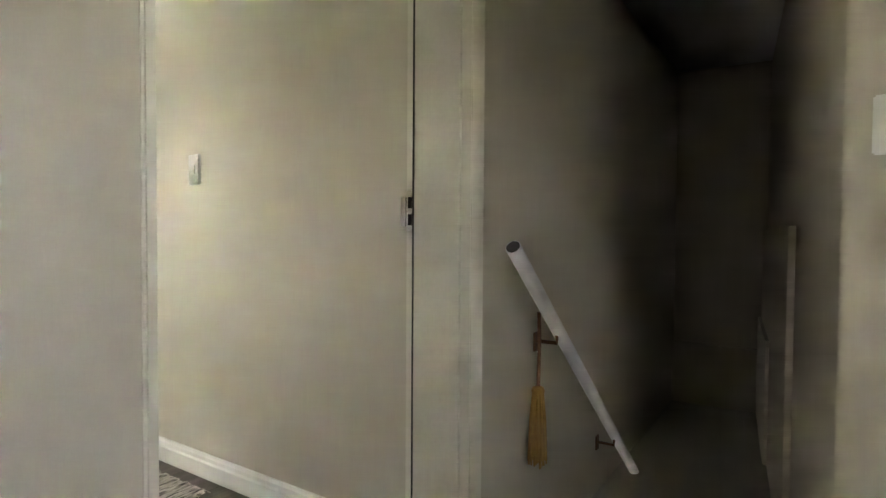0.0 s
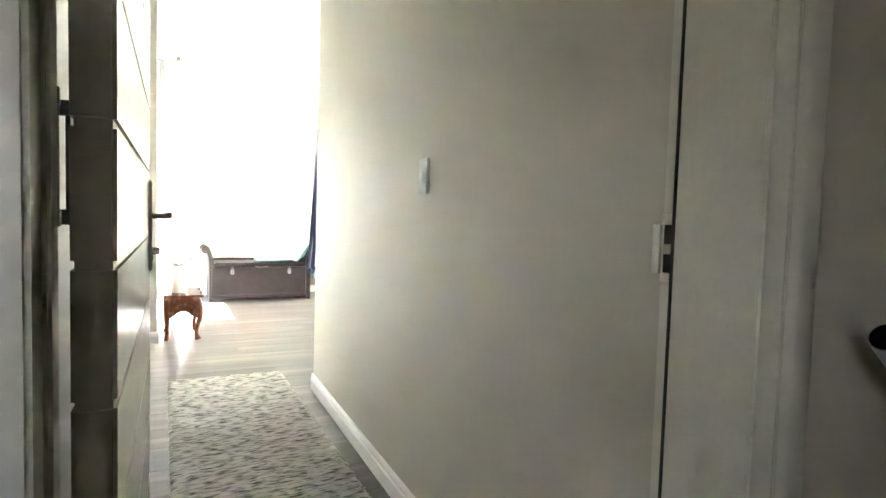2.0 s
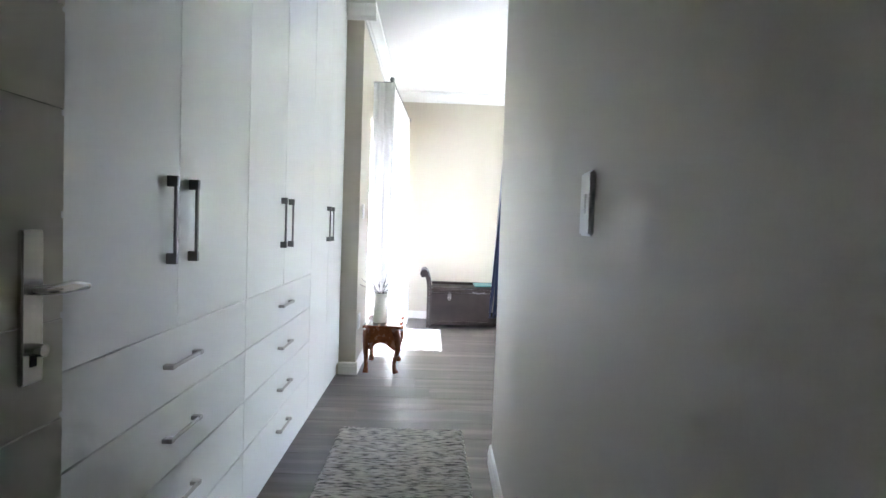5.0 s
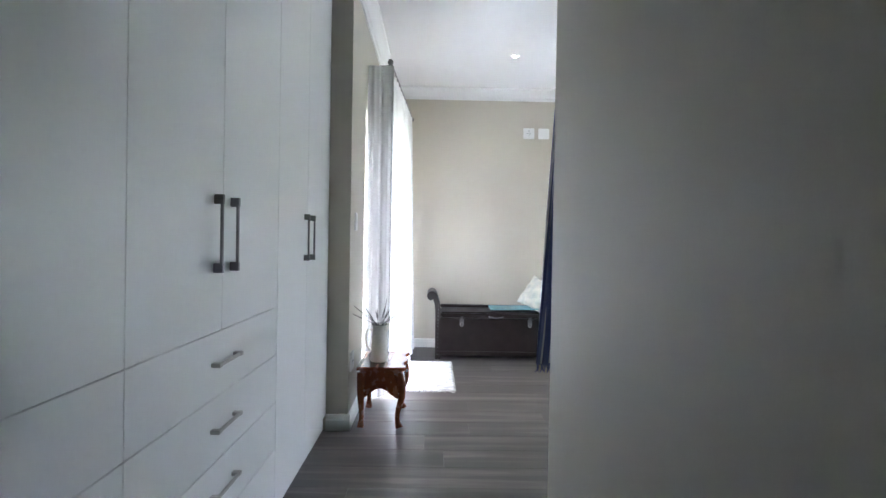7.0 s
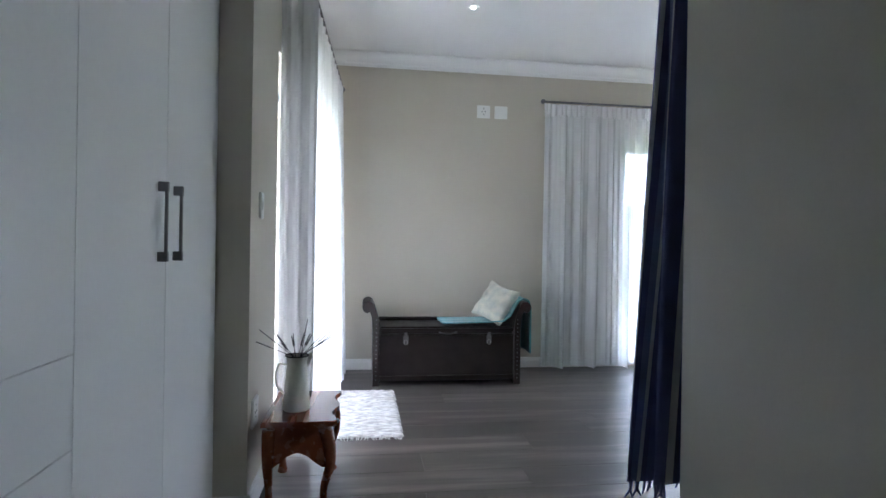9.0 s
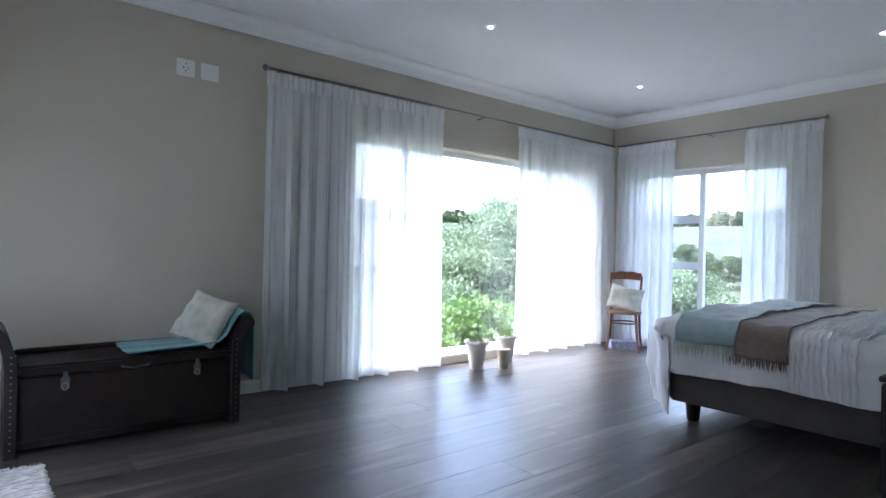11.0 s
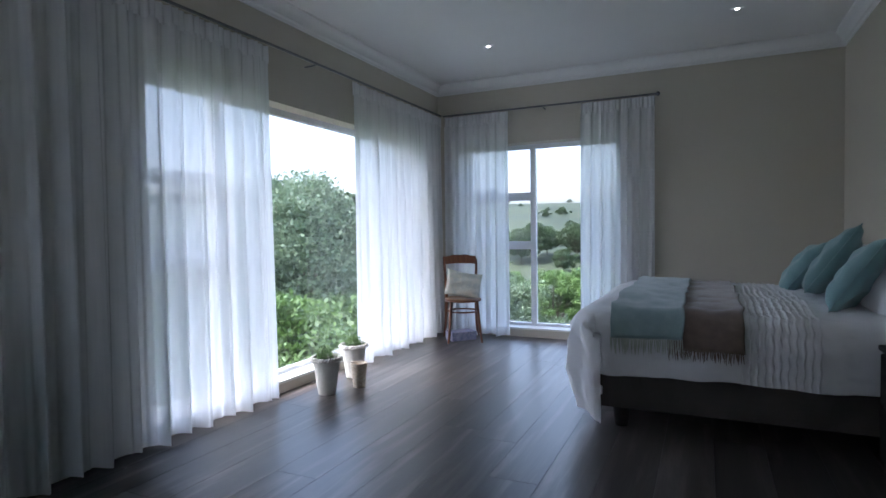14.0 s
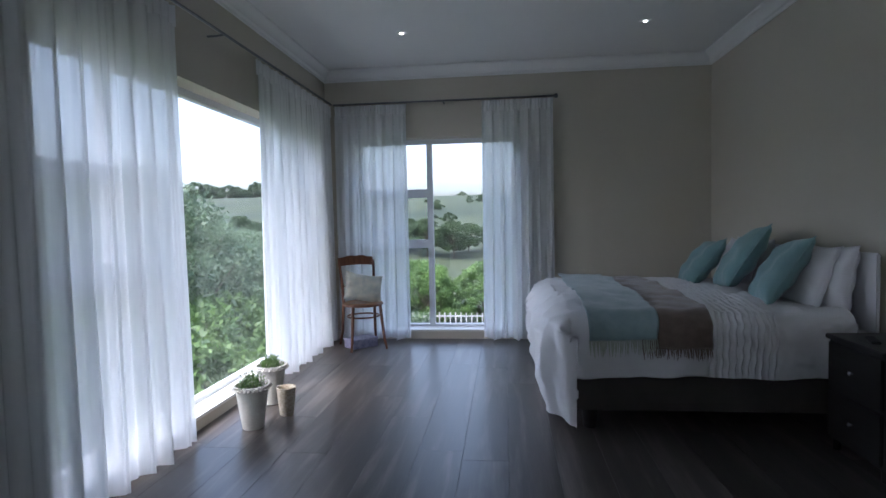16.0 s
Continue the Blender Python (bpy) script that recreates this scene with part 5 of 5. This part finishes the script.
for k, (x, y, z, rx, ry, rz, w) in enumerate(((5.10, 5.13, 0.885, 33, 6, -10, 0.48), (5.62, 5.16, 0.93, 34, 9, -9, 0.51), (6.22, 5.24, 0.85, 36, 5, -4, 0.47))):
    pillow("scatter_cushion", "square teal linen scatter cushion propped on bed pillows", pose(x, y, z, rx, ry, rz), w, w, 0.17, M_TEAL, 20 + k, "teal scatter cushions")
for k, (x, y, z, rx, w, h) in enumerate(((5.12, 5.00, 0.865, 22, 0.64, 0.40), (6.08, 5.00, 0.865, 22, 0.64, 0.40), (5.04, 4.915, 0.86, 8, 0.66, 0.40), (6.04, 4.915, 0.86, 8, 0.66, 0.40))):
    pillow("bed_pillow", "white cotton bed pillow standing against the headboard", pose(x, y, z, rx, 0, 0), w, h, 0.15, M_LINEN, 30 + k, "white bed pillows", category="pillow")
hb = thing("headboard", "plain pale upholstered headboard against the wall", "headboard")
part("panel", boxes((BX0 - 0.02, BX1 + 0.02, WS + 0.018, WS + 0.04, 0.2, 1.02), bevel=0.008), M_LINEN, hb)
part("batten", boxes((BX0 + 0.2, BX0 + 0.26, WS + 0.001, WS + 0.018, 0.0, 0.9)), M_EBONY, hb, smooth=False)

# ---- bedside table ----
bs = thing("bedside_table", "dark stained wooden bedside table beside the bed", "bedside table", pose(4.06, WS + 0.02, 0))
part("top", boxes((-0.01, 0.46, 0, 0.345, 0.585, 0.61), bevel=0.004), M_EBONY, bs)
part("body", boxes((0, 0.45, 0.005, 0.325, 0.06, 0.584), bevel=0.003), M_EBONY, bs)
for z in (0.08, 0.335):
    d = part("drawer", boxes((0.012, 0.438, 0.325, 0.340, z, z + 0.238), bevel=0.004), M_EBONY, bs)
    part("knob", lathe([(0.005, 0), (0.005, 0.01), (0.012, 0.016), (0.001, 0.024)], 14), M_PEWTER, d, at=pose(0.225, 0.34, z + 0.12, -90, 0, 0))
for x in (0.03, 0.42):
    for y in (0.03, 0.3):
        part("foot", lathe([(0.018, 0), (0.022, 0.06)], 10, (x, y, 0)), M_EBONY, bs)
rc = thing("remote_control", "slim black remote control lying on bedside table", "remote", pose(4.30, WS + 0.26, 0.6105, 0, 0, 70))
part("case", boxes((-0.02, 0.02, -0.075, 0.075, 0, 0.014), bevel=0.004), M_BLACK, rc)

# ---- stairs, handrails, tassel ----
stairs = tagged(new("stairs"), "dark carpeted straight staircase going down", "stairs", kind="structure")
for k in range(12):
    part("step", boxes((1.45 + 0.2 * k, 1.45 + 0.2 * (k + 1) + 0.02, 0.38, DW0 - 0.002, -2.9, -0.185 * (k + 1)), bevel=0.004), M_STAIR, stairs)
part("nosing", boxes((1.42, 1.462, 0.38, DW0 - 0.002, -0.19, 0.0), bevel=0.004), M_TRIM, stairs)


def handrail(name, label, p0, p1, wall_dir, brackets):
    o = thing(name, label, "handrail", group="handrails")
    a, b = Vector(p0), Vector(p1)
    pole = part("pipe", tube([a, (a + b) / 2, b], 0.0225, 20), M_PVC, o)
    part("end_cap", tube([a - (b - a).normalized() * 0.001, a + (b - a).normalized() * 0.004], 0.0205, 20), M_BLACK, pole, "dark hollow pipe end")
    for t in brackets:
        c = a + (b - a) * t
        w = Vector((0, wall_dir * 0.075, -0.05))
        br = part("bracket", tube([c + Vector((0, 0, -0.02)), c + Vector((0, 0, -0.05)), c + w], 0.007, 8), M_BRACKET, o, "rust-brown metal bracket")
        e = c + w
        part("bracket_plate", boxes((e.x - 0.018, e.x + 0.018, e.y - 0.004, e.y + 0.003, e.z - 0.035, e.z + 0.03), bevel=0.002), M_BRACKET, br)
    return o


handrail("handrail", "white pipe handrail descending along the stair wall", (1.436, DW0 - 0.087, 0.943), (3.37, DW0 - 0.087, -0.62), 1, (0.178, 0.54, 0.81))
ts = thing("tassel", "gold silk tassel hanging from the handrail bracket", "tassel", pose(1.715, DW0 - 0.05, 0.70) @ Matrix.Diagonal((1.5, 1.5, 1.18, 1)))
part("cord", tube([(0, 0, 0.02), (0.004, 0, -0.08), (0, 0, -0.19)], 0.0045, 8), M_BRACKET, ts)
part("knot", lathe([(0.003, -0.215), (0.012, -0.21), (0.015, -0.20), (0.012, -0.19), (0.003, -0.185)], 14), M_GOLD, ts)
bm = bmesh.new()
for k in range(40):
    t = k * 2.4
    q = 0.012 * math.sqrt(k / 40)
    tube([(q * math.cos(t), q * math.sin(t), -0.205), (1.5 * q * math.cos(t), 1.5 * q * math.sin(t), -0.28), (1.9 * q * math.cos(t), 1.9 * q * math.sin(t), -0.40 - 0.01 * math.sin(k))], [0.0025, 0.0032, 0.002], 5, bm)
part("skirt", bm, M_GOLD, ts, "hanging gold threads")["kind"] = "stuff"

# ---- outside ----
def ground_z(x, y):
    d = math.hypot(x - 4, y - 6)
    far = max(0.0, (d - 45) / 215)
    rise = 15.5 * (far * far * (3 - 2 * far) if far < 1 else 1)
    rise -= 6 * max(0, d - 330) / 2600
    dip = -1.6 * math.exp(-((d - 42) / 25) ** 2)
    return -3.1 + rise + dip + 1.6 * noise.noise(Vector((x * 0.012, y * 0.012, 2))) * min(1, d / 80) + 0.15 * noise.noise(Vector((x * 0.15, y * 0.15, 5)))


rings = [0, 4, 8, 12, 16, 20, 25, 30, 36, 43, 52, 63, 76, 92, 112, 135, 160, 190, 220, 255, 295, 350, 450, 650, 1000, 1700, 3000]
bm = bmesh.new()
prev = None
seg = 96
for d in rings:
    if d == 0:
        prev = [bm.verts.new((4, 6, ground_z(4, 6)))]
        continue
    cur = [bm.verts.new((4 + d * math.cos(2 * math.pi * k / seg), 6 + d * math.sin(2 * math.pi * k / seg), ground_z(4 + d * math.cos(2 * math.pi * k / seg), 6 + d * math.sin(2 * math.pi * k / seg)))) for k in range(seg)]
    for k in range(seg):
        if len(prev) == 1:
            bm.faces.new((prev[0], cur[k], cur[(k + 1) % seg]))
        else:
            bm.faces.new((prev[k], cur[k], cur[(k + 1) % seg], prev[(k + 1) % seg]))
    prev = cur
structure("ground", bm, M_GROUND, "grassy meadow rising to a far green hill", "ground", True, 180)
structure("house_base", boxes((-1.44, WE + T - 0.01, -1.14, WN + T - 0.01, -3.4, -0.2)), M_STONE, "plastered lower storey under the rooms", "wall")


def tree_shape(seed, height, spread, trunk_h, clumps, per, leaf, material, shrub=False):
    """Trunk, limbs and a crown of leaf clumps; returns an Empty with its parts."""
    rg = np.random.default_rng(seed)
    r = random.Random(seed)
    bm = bmesh.new()
    if not shrub:
        tube([(0, 0, -0.3), (0.1 * r.uniform(-1, 1), 0.1 * r.uniform(-1, 1), trunk_h * 0.5), (0.25 * r.uniform(-1, 1), 0.25 * r.uniform(-1, 1), trunk_h), (0.3 * r.uniform(-1, 1), 0.3 * r.uniform(-1, 1), height * 0.8)],
             [0.05 * height ** 0.8 * 0.6, 0.04 * height ** 0.8 * 0.6, 0.03 * height ** 0.8 * 0.6, 0.02], 8, bm)
    cs = []
    for k in range(clumps):
        th = r.uniform(0, 2 * math.pi)
        zz = r.uniform(0, 1)
        prof = math.sin(math.pi * min(1, 0.12 + zz * 0.86)) ** 0.6
        rad = spread * prof * r.uniform(0.45, 1.0) * (1 + 0.25 * math.sin(3 * th + seed))
        z0c = 0.1 * height if shrub else trunk_h * 0.75
        c = np.array([rad * math.cos(th), rad * math.sin(th), z0c + zz * (height - z0c)])
        cs.append(c)
        if k % 2 == 0:
            b0 = (0, 0, trunk_h * (0.5 + 0.45 * zz)) if not shrub else (0, 0, 0)
            tube([b0, tuple(c * 0.55 + np.array(b0) * 0.45 + np.array([0, 0, 0.03 * height])), tuple(c)], [0.014 * height * 0.6, 0.009 * height * 0.6, 0.006], 5, bm)
    pts, dirs = [], []
    for c in cs:
        s = spread * r.uniform(0.13, 0.24)
        p = rg.normal(size=(per, 3))
        p /= np.linalg.norm(p, axis=1)[:, None]
        q = p * (s * rg.uniform(0.35, 1.05, (per, 1))) * np.array([1.15, 1.15, 0.8])
        pts.append(c + q)
        dirs.append(p * 0.6 + np.array([0, 0, 0.3]))
    return bm, leaves(np.concatenate(pts), leaf, leaf * 0.5, rg, np.concatenate(dirs)), material


def tree(name, label, m, shape, group):
    bm, crown, material = shape
    o = thing(name, label, "tree" if name != "shrub" else "shrub", m, group)
    part("trunk" if name != "shrub" else "stems", bm, M_BARK, o)
    part("crown", crown, material, o, smooth=False)
    return o


def stand(x, y, s=1.0, rz=0.0):
    return pose(x, y, ground_z(x, y) - 0.1, 0, 0, rz) @ Matrix.Scale(s, 4)


def plant(src, x, y, s, rz):
    src_copy = copy_thing(src, pose(x, y, ground_z(x, y) - 0.1, 0, 0, rz))
    src_copy.scale = (s, s, s)
    return src_copy


big = tree("tree", "tall broad-leaved tree with dense green crown", stand(10.3, 13.5), tree_shape(3, 5.75, 2.35, 1.2, 150, 420, 0.10, M_LEAF3), "trees by the house")
mid = tree("tree", "spreading green tree on the meadow", stand(63, 20, 0.42), tree_shape(5, 6.0, 3.6, 2.3, 80, 200, 0.26, M_LEAF1), "meadow trees")
small = tree("shrub", "dense bright green garden shrub", stand(6.6, 11.6), tree_shape(8, 3.0, 1.6, 0.4, 90, 280, 0.095, M_LEAF2, True), "garden shrubs")
far = tree("tree", "distant dark green bush on the hillside", stand(150, 40, 0.4), tree_shape(11, 5.0, 4.6, 1.0, 30, 80, 0.7, M_LEAF1), "hillside trees")
rt = random.Random(21)
for x, y, s, a in ((13.6, 14.4, 0.88, 70), (17.0, 15.3, 0.86, 160), (20.5, 16.0, 0.84, 250), (24.0, 17.6, 0.88, 30), (12.6, 17.8, 0.95, 210), (28.0, 19.5, 0.92, 120), (16.5, 19.0, 0.95, 300), (13.0, 10.6, 0.72, 200)):
    plant(big, x, y, s, a)
for x, y, s, a in ((8.1, 11.8, 1.2, 40), (9.6, 12.0, 1.16, 120), (5.2, 12.6, 0.95, 200), (11.2, 12.4, 1.14, 280), (12.8, 12.9, 1.05, 10), (14.6, 13.4, 1.05, 330), (3.6, 14.5, 1.0, 90), (7.0, 14.2, 1.1, 55), (16.6, 13.9, 1.0, 140),
                   (31.8, 5.2, 1.0, 75), (32.2, 8.0, 1.12, 150), (31.8, 10.8, 1.05, 230), (32.6, 13.6, 1.1, 310), (32.0, 2.4, 1.0, 20), (33.0, 16.5, 1.1, 100), (34, 6.8, 1.15, 190), (34, 12, 1.15, 260)):
    plant(small, x, y, s, a)
# a belt of spreading trees across the meadow, then scattered ones towards the north
for k in range(22):
    a = radians(-11 + 1.95 * k + rt.uniform(-0.7, 0.7))
    d = 66 + rt.uniform(-4, 5) + 0.25 * k
    plant(mid, 4 + d * math.cos(a), 6 + d * math.sin(a), rt.uniform(0.52, 0.74), rt.uniform(0, 360))
for k in range(34):
    a = radians(30 + 2.0 * k + rt.uniform(-1.5, 1.5))
    d = rt.uniform(54, 92)
    plant(mid, 4 + d * math.cos(a), 6 + d * math.sin(a), rt.uniform(0.4, 0.6), rt.uniform(0, 360))
# bushes in rows along the slope, and a wooded ridge
for k in range(44):
    a = radians(-12 + 1.25 * (k % 26) + rt.uniform(-1, 1))
    d = (118, 140, 165, 192, 222)[k % 5] + rt.uniform(-5, 5)
    plant(far, 4 + d * math.cos(a), 6 + d * math.sin(a), rt.uniform(0.16, 0.36), rt.uniform(0, 360))
for k in range(74):
    a = radians(20 + 0.62 * k + rt.uniform(-0.4, 0.4))
    d = rt.uniform(226, 262)
    plant(far, 4 + d * math.cos(a), 6 + d * math.sin(a), rt.uniform(0.8, 1.2), rt.uniform(0, 360))

fence = thing("picket_fence", "weathered white picket fence across the lawn", "fence", pose(29.5, 10, ground_z(29.5, 10)))
pk = boxes((-0.012, 0.012, -0.03, 0.03, 0.0, 0.9))
for v in pk.verts:
    if v.co.z > 0.5 and abs(v.co.y) > 0.035:
        v.co.z -= 0.05
pk_mesh = mesh_of(pk, M_PICKET)
for k in range(70):
    ob = new("picket", pk_mesh)
    yy = -9 + k * 0.27
    ob.location = (0, yy, ground_z(29.5, 10 + yy) - ground_z(29.5, 10) - 0.05)
    ob.parent = fence
for h in (0.28, 0.66):
    part("rail", boxes((0.014, 0.05, -9.1, 9.8, h - 0.035, h + 0.035)), M_PICKET, fence, smooth=False)


# laminate floor boards, each a part of the floor
floor = tagged(new("floor"), "grey-brown wood laminate floor with long boards", "floor", kind="structure")
PW, PL = 0.245, 1.85
plank_meshes = {}


def plank(x0, x1, y0, y1):
    w, d = round(x1 - x0, 3), round(y1 - y0, 3)
    if (w, d) not in plank_meshes:
        bm = boxes((0.0003, w - 0.0003, 0.0003, d - 0.0003, -0.012, 0.0))
        top = [e for e in bm.edges if all(v.co.z > -0.001 for v in e.verts)]
        bmesh.ops.bevel(bm, geom=top, offset=0.0011, segments=1, affect="EDGES")
        plank_meshes[(w, d)] = mesh_of(bm, M_PLANK)
    ob = new("floorboard", plank_meshes[(w, d)])
    ob.location = (x0, y0, 0)
    ob.parent = floor


rng = random.Random(4)
y, row = -1.0, 0
while y < WN - 0.02:
    y1 = min(y + PW, WN)
    xa, xb = (WW - 0.2, WE) if y > CUP_END else (CUP - 0.04, WE) if y > HALL_END else (CUP - 0.04, HALL_X1 + 0.02) if y > DW0 else (-1.3, 1.42)
    if HALL_END - PW < y <= HALL_END:
        xb = WE
    x = xa - rng.uniform(0.1, PL - 0.1)
    while x < xb:
        p, q = max(x, xa), min(x + PL, xb)
        if q - p > 0.03:
            plank(p, q, y, y1)
        x += PL
    y = y1
